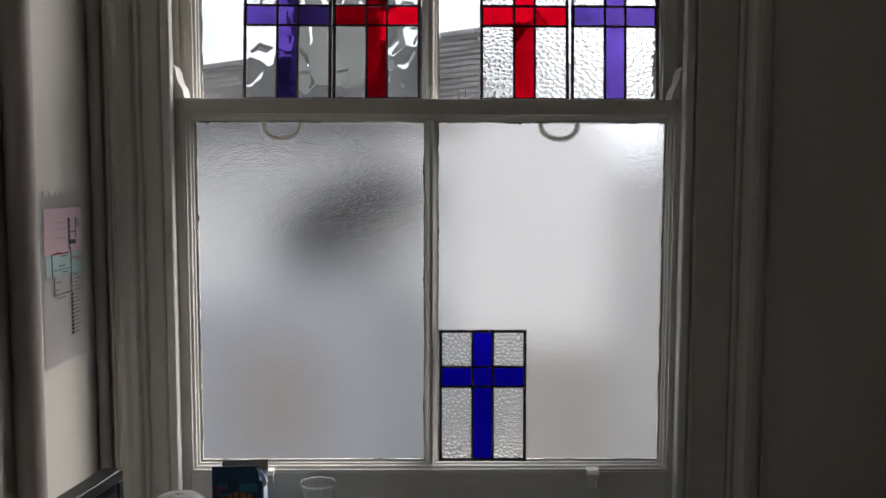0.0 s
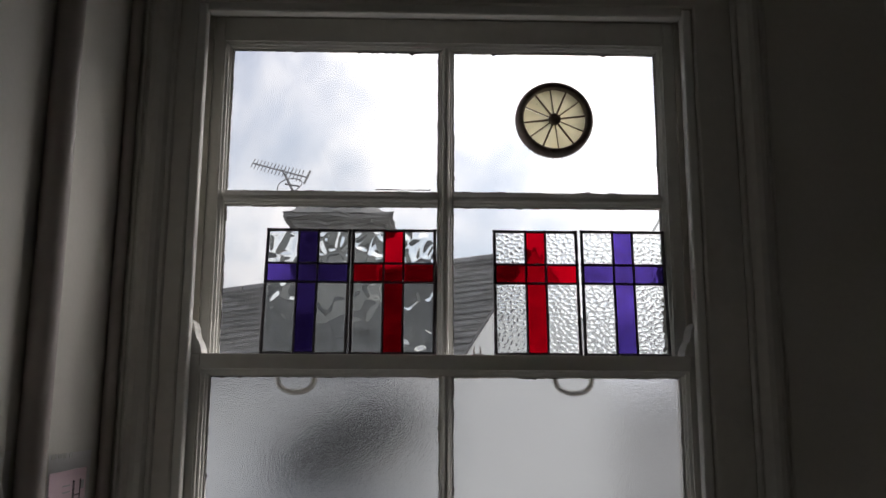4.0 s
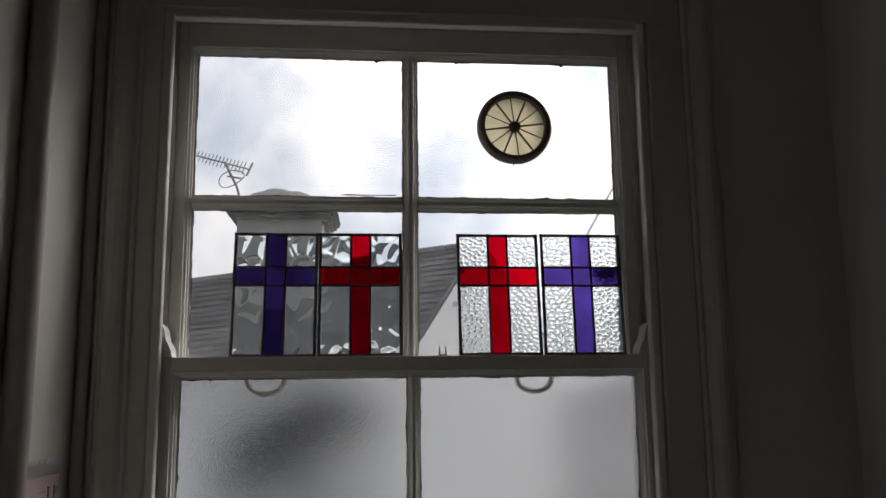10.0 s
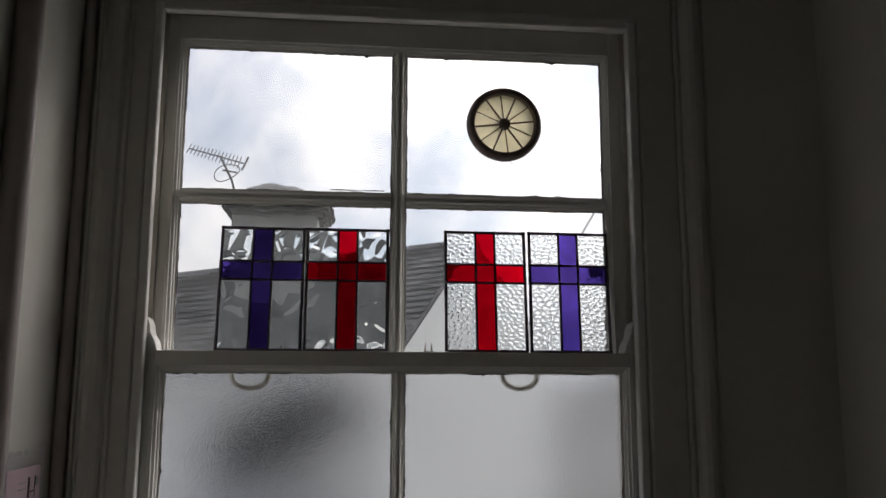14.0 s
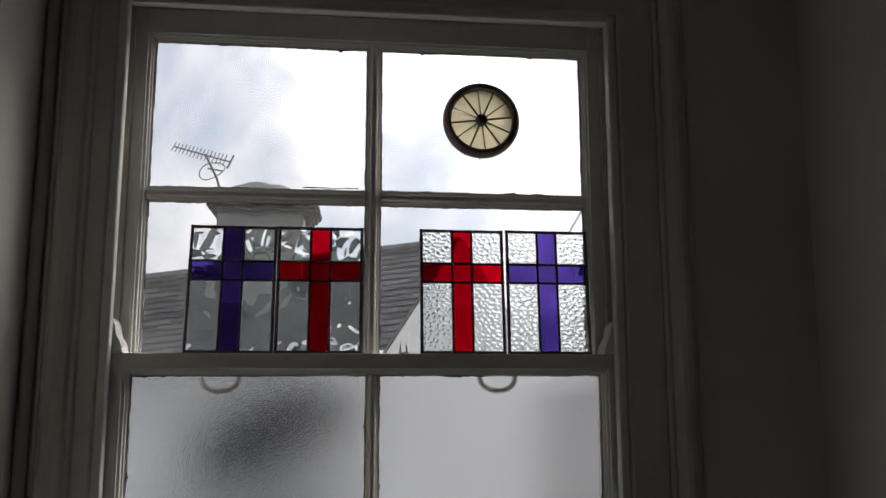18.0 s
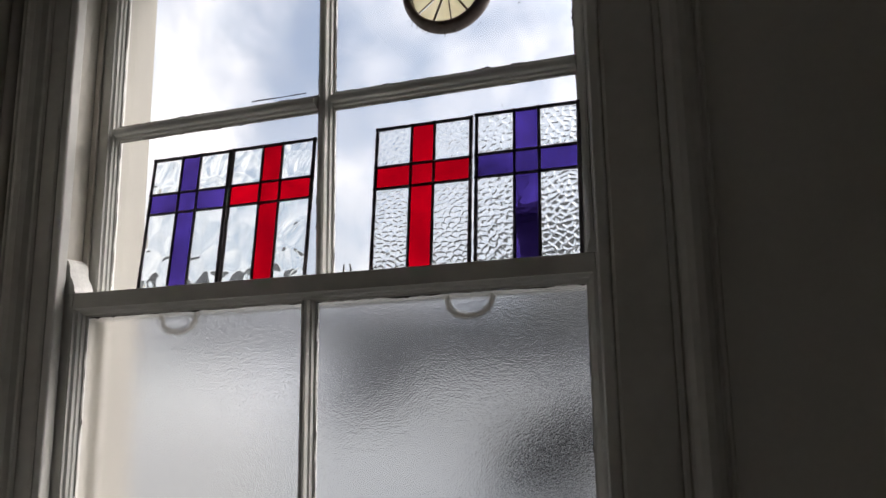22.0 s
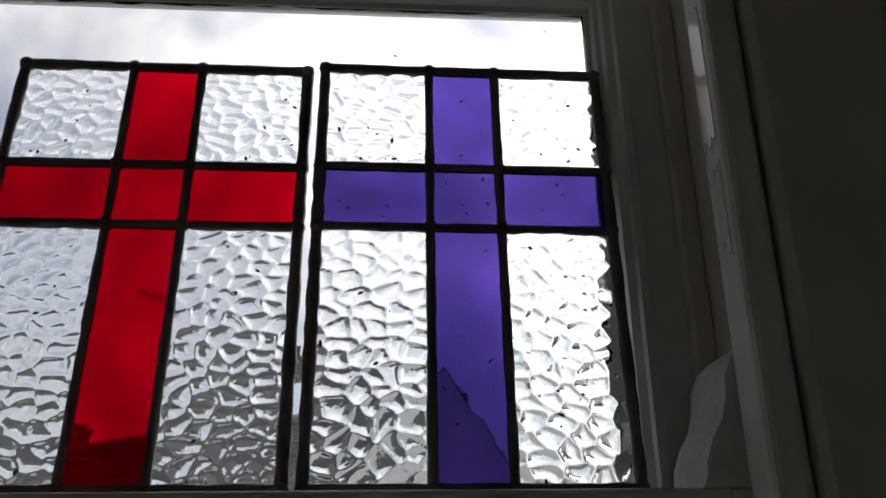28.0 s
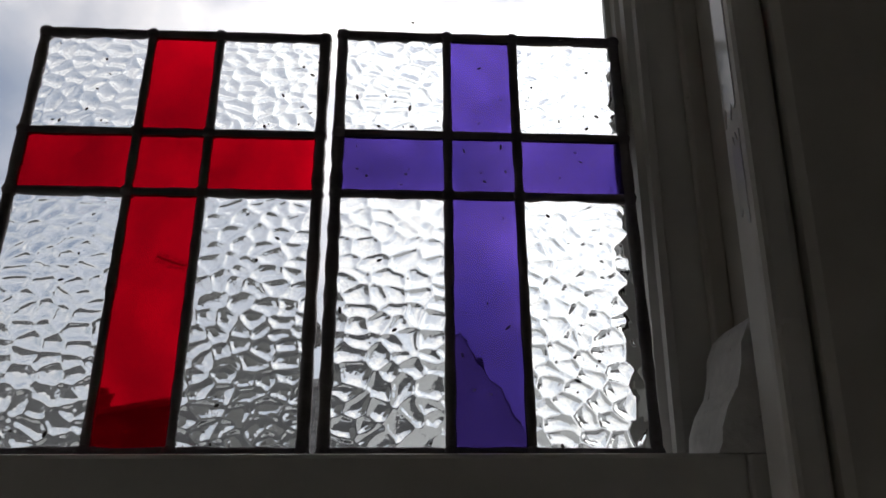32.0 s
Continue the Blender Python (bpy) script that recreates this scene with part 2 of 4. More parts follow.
BUFF = material("buff_render", (0.37, 0.35, 0.325), 0.88, vary=0.2, scale=2, grain=30, bump=0.3)
PALE = material("pale_grey_render", (0.47, 0.47, 0.46), 0.88, vary=0.2, scale=2, grain=30, bump=0.3)
PLASTIC = material("black_plastic", (0.012, 0.012, 0.014), 0.4, vary=0.1, bump=0.05)
SCREEN = material("dark_screen", (0.006, 0.006, 0.008), 0.15, vary=0.05, bump=0)
PAPER = material("white_paper", (0.87, 0.86, 0.87), 0.6, vary=0.04, scale=12, grain=200, bump=0)
PINK = material("pink_print", (0.74, 0.56, 0.63), 0.6, vary=0.06, bump=0)
TEAL = material("teal_print", (0.46, 0.63, 0.64), 0.6, vary=0.06, bump=0)
DEEP_TEAL = material("deep_teal_print", (0.08, 0.24, 0.24), 0.45, vary=0.06, bump=0)
RED_INK = material("red_print", (0.42, 0.03, 0.1), 0.45, vary=0.08, bump=0)
INK = material("black_print", (0.07, 0.05, 0.07), 0.5, bump=0)
GREY_INK = material("grey_print", (0.42, 0.41, 0.43), 0.5, bump=0)
TAPE = material("shiny_tape", (0.85, 0.85, 0.82), 0.12, vary=0.05, bump=0)
CARTON = material("dark_blue_carton", (0.028, 0.085, 0.18), 0.4, vary=0.25, scale=25, grain=90, bump=0.05)
CARTON_CYAN = material("cyan_print", (0.05, 0.24, 0.38), 0.4, vary=0.2, scale=30, bump=0)
CARTON_GOLD = material("orange_print", (0.36, 0.17, 0.06), 0.4, vary=0.3, scale=40, bump=0)
CARTON_PALE = material("pale_blue_print", (0.62, 0.75, 0.85), 0.35, vary=0.15, scale=30, bump=0)
CARD = material("bare_card", (0.42, 0.36, 0.27), 0.8, vary=0.1, bump=0.1)
DESK = material("desk_laminate", (0.5, 0.44, 0.36), 0.4, vary=0.2)
BOARD = material("window_board_paint", (0.55, 0.57, 0.58), 0.35, vary=0.1, scale=5, wear=(0.35, 0.34, 0.32), wear_at=0.7)
DIRT = material("dark_specks", (0.05, 0.04, 0.03), 0.8, bump=0)
CLEAR = glass("old_clear_glass", (0.985, 0.992, 0.99), 0.0, "waves", 9.0, 0.004, 0.05, dust=0.022)
FROST = glass("frosted_pebbled_glass", (0.98, 0.985, 0.99), 0.13, "pebble", 470.0, 0.0008, 0.36)
HAMMER = glass("hammered_clear_glass", (0.985, 0.995, 0.995), 0.008, "pebble", 520.0, 0.0004, 0.2)
HAMMER_FINE = glass("small_cell_clear_glass", (0.97, 0.98, 0.98), 0.02, "pebble", 520.0, 0.0004, 0.2)
WATER = glass("water_wave_clear_glass", (0.965, 0.985, 0.99), 0.0)
RED = glass("red_cathedral_glass", (0.735, 0.024, 0.095), 0.03, "waves", 40.0, 0.002, 0.25, mottle=0.1)
PURPLE = glass("violet_cathedral_glass", (0.264, 0.197, 0.52), 0.012, "waves", 60.0, 0.003, 0.2, mottle=0.2)
BLUE = glass("deep_blue_glass", (0.075, 0.05, 0.74), 0.1, "waves", 50.0, 0.002, 0.2)
MILKY = material("cloudy_plastic", (0.2, 0.2, 0.2), 0.35, vary=0.08, bump=0)
TUMBLER = glass("tumbler_glass", (0.98, 0.99, 0.99), 0.0)


def blade_material():
    m = bpy.data.materials.new("yellowed_translucent_plastic")
    m.use_nodes = True
    n, l = m.node_tree.nodes, m.node_tree.links
    n.clear()
    d, t, mix, o = n.new("ShaderNodeBsdfDiffuse"), n.new("ShaderNodeBsdfTranslucent"), n.new("ShaderNodeMixShader"), n.new("ShaderNodeOutputMaterial")
    pos, no, ramp = n.new("ShaderNodeTexCoord"), n.new("ShaderNodeTexNoise"), n.new("ShaderNodeValToRGB")
    no.inputs["Scale"].default_value = 25
    ramp.color_ramp.elements[0].color, ramp.color_ramp.elements[1].color = (0.88, 0.82, 0.64, 1), (0.98, 0.95, 0.82, 1)
    l.new(pos.outputs["Object"], no.inputs["Vector"])
    l.new(no.outputs["Fac"], ramp.inputs["Fac"])
    l.new(ramp.outputs["Color"], d.inputs["Color"])
    l.new(ramp.outputs["Color"], t.inputs["Color"])
    mix.inputs["Fac"].default_value = 0.94
    l.new(d.outputs["BSDF"], mix.inputs[1])
    l.new(t.outputs["BSDF"], mix.inputs[2])
    l.new(mix.outputs["Shader"], o.inputs["Surface"])
    return m


BLADE = blade_material()


# ---- mesh helpers ----
def link(name, bm, mat, smooth=False):
    me = bpy.data.meshes.new(name)
    bmesh.ops.recalc_face_normals(bm, faces=bm.faces)
    bm.to_mesh(me)
    bm.free()
    me.materials.append(mat)
    if smooth:
        for p in me.polygons:
            p.use_smooth = True
    return new(name, me)


def part(name, bm, mat, parent, label="", smooth=False):
    ob = link(name, bm, mat, smooth)
    ob.parent = parent
    if label:
        tagged(ob, label)
    return ob


def thing(name, label, category, where=None, kind="", group=""):
    ob = new(name)
    ob.empty_display_size = 0.05
    if where is not None:
        ob.matrix_world = where
    return tagged(ob, label, category, group, kind)


def box(x0, x1, y0, y1, z0, z1, bevel=0.0, seg=2, bm=None):
    own = bm is None
    bm = bm or bmesh.new()
    made = bmesh.ops.create_cube(bm, size=1.0, matrix=Matrix.Translation(((x0 + x1) / 2, (y0 + y1) / 2, (z0 + z1) / 2)) @ Matrix.Diagonal((x1 - x0, y1 - y0, z1 - z0, 1)))
    if bevel and own:
        bmesh.ops.bevel(bm, geom=bm.edges[:], offset=bevel, segments=seg, affect="EDGES", profile=0.5)
    return bm


def prism(points, axis, a, b, bm=None):
    """A closed outline (list of pairs) pushed from a to b along an axis; pairs are the other two axes in order."""
    bm = bm or bmesh.new()
    def at(p, h):
        return {"x": (h, p[0], p[1]), "y": (p[0], h, p[1]), "z": (p[0], p[1], h)}[axis]
    lo, hi = [bm.verts.new(at(p, a)) for p in points], [bm.verts.new(at(p, b)) for p in points]
    bm.faces.new(lo)
    bm.faces.new(hi[::-1])
    for i in range(len(points)):
        j = (i + 1) % len(points)
        bm.faces.new((lo[i], lo[j], hi[j], hi[i]))
    return bm


def ring(x0, x1, z0, z1, profile, sides="lrtb"):
    """A mitred moulding round an opening: profile pairs (out from the opening, y), closed; sides that are built."""
    bm = bmesh.new()
    def corner(cx, cz):
        return [bm.verts.new(((x0 - d) if cx < 0 else (x1 + d), y, (z0 - d) if cz < 0 else (z1 + d))) for d, y in profile]
    spans = {"l": ((-1, -1), (-1, 1)), "t": ((-1, 1), (1, 1)), "r": ((1, 1), (1, -1)), "b": ((1, -1), (-1, -1))}
    for s in sides:
        a, b = corner(*spans[s][0]), corner(*spans[s][1])
        for i in range(len(profile)):
            j = (i + 1) % len(profile)
            bm.faces.new((a[i], a[j], b[j], b[i]))
        bm.faces.new(a[::-1])
        bm.faces.new(b)
    bmesh.ops.remove_doubles(bm, verts=bm.verts, dist=1e-6)
    return bm


def tube(points, r, n=10, caps=True, bm=None):
    """A round bar along a line of points."""
    bm = bm or bmesh.new()
    pts = [Vector(p) for p in points]
    rings = []
    for i, p in enumerate(pts):
        d = (pts[min(i + 1, len(pts) - 1)] - pts[max(i - 1, 0)]).normalized()
        u = d.orthogonal().normalized() if i == 0 else (u - d * u.dot(d)).normalized()
        w = d.cross(u)
        rad = r[i] if isinstance(r, (list, tuple)) else r
        rings.append([bm.verts.new(p + (u * math.cos(2 * math.pi * k / n) + w * math.sin(2 * math.pi * k / n)) * rad) for k in range(n)])
    for a, b in zip(rings, rings[1:]):
        for k in range(n):
            bm.faces.new((a[k], a[(k + 1) % n], b[(k + 1) % n], b[k]))
    if caps:
        bm.faces.new(rings[0][::-1])
        bm.faces.new(rings[-1])
    return bm


def lathe(profile, n=40, axis="z"):
    """A turned form from pairs (radius, height)."""
    bm = bmesh.new()
    rows = []
    for r, h in profile:
        row = []
        for k in range(n):
            a = 2 * math.pi * k / n
            c, s = r * math.cos(a), r * math.sin(a)
            row.append(bm.verts.new((c, s, h) if axis == "z" else (c, h, s)))
        rows.append(row)
    for a, b in zip(rows, rows[1:]):
        for k in range(n):
            bm.faces.new((a[k], a[(k + 1) % n], b[(k + 1) % n], b[k]))
    if profile[0] != profile[-1]:
        bm.faces.new(rows[0][::-1])
        bm.faces.new(rows[-1])
    else:
        bmesh.ops.remove_doubles(bm, verts=bm.verts, dist=1e-7)
    return bm


def uneven_line(bm, a, b, out, y, mean, rnd):
    """A thin ragged line of old putty from a to b (x, z pairs) that grows out of the frame by about mean metres."""
    n = max(2, int(math.hypot(b[0] - a[0], b[1] - a[1]) / 0.005))
    last, width = None, mean
    for i in range(n + 1):
        width += (mean - width) * 0.25 + rnd.gauss(0, mean * 0.45)
        h = max(0.0001, width) * (1 + (1.2 if rnd.random() < 0.06 else 0))
        x, z = a[0] + (b[0] - a[0]) * i / n, a[1] + (b[1] - a[1]) * i / n
        pair = [bm.verts.new((x - out[0] * 0.001, y, z - out[1] * 0.001)), bm.verts.new((x + out[0] * h, y, z + out[1] * h))]
        if last:
            bm.faces.new((last[0], pair[0], pair[1], last[1]))
        last = pair


# ---- plan ----
LX, RX = -0.565, 0.80          # side walls
BACK = -3.4
WALL_IN, WALL_OUT = -0.045, 0.205
CEIL = 2.85
STILE = 0.447                  # half width between the pulley stiles, less NARROW on the east
NARROW = 0.008

# room shell
tagged(link("floor", box(LX - 0.2, RX + 0.2, BACK - 0.2, WALL_OUT, -0.1, 0.0), FLOOR), "light boarded floor of the narrow room", "floor", kind="structure")
tagged(link("ceiling", box(LX - 0.2, RX + 0.2, BACK - 0.2, WALL_OUT, CEIL, CEIL + 0.1), CEILING), "plain off-white painted ceiling", "ceiling", kind="structure")
tagged(link("wall_west", box(LX - 0.2, LX, BACK, WALL_IN, 0, CEIL), SIDE_WALL), "grey-white painted wall beside the window, with papers", "wall", kind="structure")
tagged(link("wall_east", box(RX, RX + 0.2, BACK, WALL_IN, 0, CEIL), SHADE_WALL), "painted side wall, its shade put into a darker grey", "wall", kind="structure")
tagged(link("wall_south", box(LX - 0.2, RX + 0.2, BACK - 0.2, BACK, 0, CEIL), SIDE_WALL), "plain painted wall that closes the room", "wall", kind="structure")
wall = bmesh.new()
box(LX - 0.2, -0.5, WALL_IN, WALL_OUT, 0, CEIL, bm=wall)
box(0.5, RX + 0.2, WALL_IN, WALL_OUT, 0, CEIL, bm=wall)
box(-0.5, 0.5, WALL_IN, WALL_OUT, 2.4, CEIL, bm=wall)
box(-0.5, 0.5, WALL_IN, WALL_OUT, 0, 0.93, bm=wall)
tagged(link("wall_north", wall, DIM_WALL), "painted wall round the sash window, its dimness put into the colour", "wall", kind="structure")

tagged(link("lower_storey", box(LX - 0.2, RX + 0.2, BACK - 0.2, WALL_OUT, -3.0, -0.1), CREAM), "rendered storey of the house below the room", "wall", kind="structure")

# outer reveal, splayed and rendered
reveal = thing("reveal", "cream rendered outer reveal of the window", "reveal", kind="structure")
for sx in (-1, 1):
    part("jamb", prism([(sx * 0.449, 0.085), (sx * 0.478, 0.207), (sx * 0.499, 0.207), (sx * 0.499, 0.085)], "z", 0.93, 2.4), CREAM, reveal)
part("lintel", prism([(0.085, 2.345), (0.207, 2.37), (0.207, 2.399), (0.085, 2.399)], "x", -0.449, 0.449), CREAM, reveal)
part("outer_sill", prism([(0.06, 0.985), (0.26, 0.95), (0.26, 0.91), (0.06, 0.91)], "x", -0.5, 0.5), CREAM, reveal)

# box frame of the sash window
frame_1 = thing("window_frame", "white painted box frame with staff and parting beads", "window frame", kind="structure")
for sx, off in ((-1, 0.0), (1, -NARROW)):
    part("pulley_stile", box(*sorted((sx * STILE + off, sx * 0.499)), -0.04, 0.084, 0.93, 2.345, 0.001, 1), OLD_PAINT, frame_1, "chipped painted pulley stile")
    part("parting_bead", box(*sorted((sx * 0.4365 + off, sx * STILE + off)), 0.0215, 0.0285, 0.95, 2.33, 0.0015), OLD_PAINT, frame_1)
    part("staff_bead", box(*sorted((sx * 0.433 + off, sx * 0.4495 + off)), -0.046, -0.0235, 0.95, 2.325, 0.004, 3), PAINT, frame_1)
    part("outer_lining", box(*sorted((sx * 0.433 + off, sx * 0.449 + off)), 0.0715, 0.0845, 0.95, 2.345, 0.001, 1), OLD_PAINT, frame_1)
rnd = random.Random(8)
for z0, z1, y0, y1 in ((2.03, 2.11, -0.0415, -0.0285), (1.968, 2.022, -0.0415, -0.0295), (1.84, 1.915, -0.0412, -0.029), (1.79, 1.832, -0.041, -0.033)):
    ys = [y0 + (y1 - y0) * k / 6 for k in range(7)]
    ragged = [(y, z1 + rnd.uniform(-0.006, 0.002)) for y in ys] + [(y, z0 + rnd.uniform(-0.002, 0.008)) for y in reversed(ys)]
    part("paint_patch", prism(ragged, "x", 0.4324 - NARROW, 0.4332 - NARROW), TAPE, frame_1, "ragged patch of brighter gloss paint")
chips = bmesh.new()
for k in range(70):
    sx = 1 if k < 45 else -1
    z, y, r = rnd.triangular(1.72, 2.3, 1.95), -0.0232 + abs(rnd.gauss(0, 0.003)), rnd.uniform(0.0004, 0.0013)
    made = bmesh.ops.create_icosphere(chips, subdivisions=1, radius=r)
    bmesh.ops.transform(chips, matrix=Matrix.Translation((sx * (STILE - 0.0002) - (NARROW if sx > 0 else 0), y, z)) @ Matrix.Diagonal((0.5, 1, rnd.uniform(1, 3), 1)), verts=made["verts"])
tagged(part("chips", chips, DIRT, frame_1), "crumbling dark chips along the bead", kind="stuff")
part("head", box(-STILE, STILE - NARROW, -0.04, 0.084, 2.333, 2.399, 0.001, 1), OLD_PAINT, frame_1)
part("head_bead", box(-0.433, 0.433 - NARROW, -0.046, -0.0235, 2.309, 2.3335, 0.004, 3), PAINT, frame_1)
part("sill", box(-STILE, STILE - NARROW, -0.024, 0.09, 0.93, 0.962, 0.001, 1), OLD_PAINT, frame_1)

# flat lining and architrave
FLAT = [(0.0, -0.0405), (0.0, -0.047), (0.004, -0.049), (0.066, -0.049), (0.068, -0.047), (0.068, -0.0405)]
MOULD = [(0.0, -0.0445), (0.0, -0.051), (0.003, -0.055), (0.007, -0.055), (0.009, -0.052), (0.011, -0.053), (0.015, -0.062), (0.022, -0.069), (0.031, -0.072),
         (0.040, -0.069), (0.046, -0.062), (0.048, -0.058), (0.051, -0.058), (0.053, -0.062), (0.056, -0.063), (0.058, -0.060), (0.058, -0.0445)]
trim = thing("architrave", "white painted moulded architrave round the window", "architrave", kind="structure")
part("lining", ring(-0.4485, 0.4435, 0.93, 2.326, FLAT, "ltr"), SHADED_PAINT, trim)
part("moulding", ring(-0.4790, 0.5125, 0.93, 2.396, MOULD, "ltr"), SHADED_PAINT, trim)
board = tagged(link("window_board", prism([(-0.0245, 0.93), (-0.0245, 0.962), (-0.2, 0.962), (-0.208, 0.957), (-0.21, 0.946), (-0.205, 0.934), (-0.198, 0.93)], "x", LX, 0.6), BOARD),
               "pale painted window board under the sash", "window board", kind="structure")

# ---- lower sash ----
BEAD = [(0.0, 0.003), (0.0, -0.004), (0.003, -0.0045), (0.004, -0.010), (0.0065, -0.0115), (0.0075, -0.0165), (0.0115, -0.0185), (0.0125, -0.0222), (0.0165, -0.0222), (0.0165, 0.003)]
BAR = [(-0.0122, 0.003), (-0.0122, -0.004), (-0.0095, -0.0048), (-0.0085, -0.011), (-0.006, -0.0125), (-0.0045, -0.020), (-0.002, -0.0222), (0.002, -0.0222),
       (0.0045, -0.020), (0.006, -0.0125), (0.0085, -0.011), (0.0095, -0.0048), (0.0122, -0.004), (0.0122, 0.003), (0.005, 0.018), (-0.005, 0.018)]
lower = thing("window_1", "lower sash of a white painted window with frosted panes", "sash window", kind="structure")
L0, L1, LT, LB = -0.4035, 0.4035, 1.66, 1.066
for a, b in ((L0 - 0.0395, L0 - 0.0160), (L1 + 0.0160, L1 + 0.0395 - NARROW)):
    part("stile", box(a, b, -0.022, 0.0195, 0.964, 1.6975, 0.0015), PAINT, lower)
part("bottom_rail", box(L0 - 0.0158, L1 + 0.0158, -0.0217, 0.0195, 0.9645, LB - 0.0165, 0.0015), PAINT, lower)
part("meeting_rail", box(L0 - 0.0158, L1 + 0.0158, -0.0217, 0.0205, LT + 0.0125, 1.698, 0.002), PAINT, lower)
part("glazing_bar", prism(BAR, "z", LB - 0.002, LT + 0.002), PAINT, lower)
part("glazing_bead", ring(L0, L1, LB, LT, BEAD), PAINT, lower)
for a, b in ((L0 - 0.004, -0.0095), (0.0095, L1 + 0.004)):
    pane = part("pane", box(a, b, -0.002, 0.002, LB - 0.004, LT + 0.004), FROST, lower, "frosted pebbled glass pane")
    pane.visible_shadow = False
HORN = [(0.0, 0.0), (0.0, 0.058), (0.003, 0.0585), (0.009, 0.053), (0.0125, 0.045), (0.0135, 0.036), (0.016, 0.027), (0.021, 0.019), (0.0245, 0.010), (0.025, 0.004), (0.027, 0.0)]
for sx, edge in ((-1, 0.443), (1, 0.443 - NARROW)):
    part("horn", prism([(sx * (edge - d), 1.698 + h) for d, h in HORN], "y", -0.0215, 0.0195), FLAKY, lower, "curved sash horn with flaking paint")
for x in (-0.283, 0.283):
    lift = part("sash_lift", prism([(-0.0222, 1.058), (-0.036, 1.056), (-0.041, 1.050), (-0.0415, 1.040), (-0.038, 1.0385), (-0.037, 1.046), (-0.033, 1.050), (-0.0222, 1.051)], "x", x - 0.0105, x + 0.0105), PAINT, lower, "small white painted lift hook")
    part("plate", box(x - 0.0095, x + 0.0095, -0.0245, -0.0218, 1.02, 1.0505, 0.001, 1), PAINT, lift)

sealant = bmesh.new()
rnd = random.Random(21)
for x0, x1 in ((L0, -0.0122), (0.0122, L1)):
    uneven_line(sealant, (x0, LT), (x1, LT), (0, -1), -0.0027, 0.001, rnd)
    uneven_line(sealant, (x0, LB), (x1, LB), (0, 1), -0.0027, 0.0004, rnd)
    for x, side in ((x0, 1), (x1, -1)):
        uneven_line(sealant, (x, LB), (x, LT), (side, 0), -0.0027, 0.0007, rnd)
part("sealant", sealant, DIRT, lower, "uneven dark sealant line round the panes")

# ---- upper sash ----
upper = thing("window_2", "upper sash of a white painted window with four panes", "sash window", kind="structure")
U0, U1, UT, UB, UM = -0.4032, 0.3943, 2.2723, 1.699, 1.9847
UY = 0.0465
UBEAD = [(d, UY + y * 0.9) for d, y in BEAD]
part("stile", box(-0.4455, U0 - 0.0163, 0.0288, 0.0705, 1.664, 2.332, 0.0015), PAINT, upper)
part("stile", box(U1 + 0.0163, 0.4455 - NARROW, 0.0288, 0.0705, 1.664, 2.332, 0.0015), PAINT, upper)
part("top_rail", box(U0 - 0.016, U1 + 0.016, 0.0285, 0.0705, UT + 0.0163, 2.332, 0.0015), PAINT, upper)
part("meeting_rail", box(U0 - 0.016, U1 + 0.016, 0.0225, 0.0705, 1.664, UB - 0.002, 0.002), PAINT, upper)
part("glazing_bead", ring(U0, U1, UB, UT, UBEAD, "ltr"), PAINT, upper)
UBAR = [(d * 1.22 - 0.0018, UY + y * 0.95) for d, y in BAR]
part("glazing_bar", prism(UBAR, "z", UB - 0.003, UT + 0.002), PAINT, upper)
HBAR = [(UY + y * 0.93, d * 1.18 + UM) for d, y in BAR]
part("glazing_bar", prism(HBAR, "x", U0 - 0.002, -0.0165), PAINT, upper)
part("glazing_bar", prism(HBAR, "x", 0.0128, U1 + 0.002), PAINT, upper)
for a, b in ((U0 - 0.004, -0.0135), (0.0098, U1 + 0.004)):
    for c, d in ((UB - 0.003, UM - 0.0105), (UM + 0.0105, UT + 0.004)):
        pane = part("pane", box(a, b, UY - 0.0015, UY + 0.0015, c, d), CLEAR, upper, "old clear glass pane")
        pane.visible_shadow = False
for x in (-0.265, 0.228):
    arc = [(x + 0.033 * math.cos(a), 0.048 - 0.004 * math.sin(a), 1.664 - 0.030 * math.sin(a) ** 0.7) for a in [math.pi * k / 16 for k in range(17)]]
    part("pull_handle", tube(arc, 0.0045, 8), OLD_PAINT, upper, "bowed pull handle under the rail", True)
putty = bmesh.new()
rnd = random.Random(4)
for x0, x1 in ((U0, -0.0168), (0.0131, U1)):
    for z, up in ((UT, -1), (UM + 0.0143, 1), (UM - 0.0143, -1)):
        uneven_line(putty, (x0, z), (x1, z), (0, up), UY - 0.0022, 0.0011, rnd)
    for x, side in ((x0, 1), (x1, -1)):
        uneven_line(putty, (x, UB), (x, UT), (side, 0), UY - 0.0022, 0.0007, rnd)
uneven_line(putty, (-0.13, UM + 0.0143), (-0.03, UM + 0.0143), (0, 1), UY - 0.019, 0.0007, rnd)
part("putty", putty, DIRT, upper, "uneven dark putty edge")

# ---- stained glass panels ----
PW, PH = 0.1535, 0.2315
ROWS = (0.0, 0.1312, 0.1662, PH)


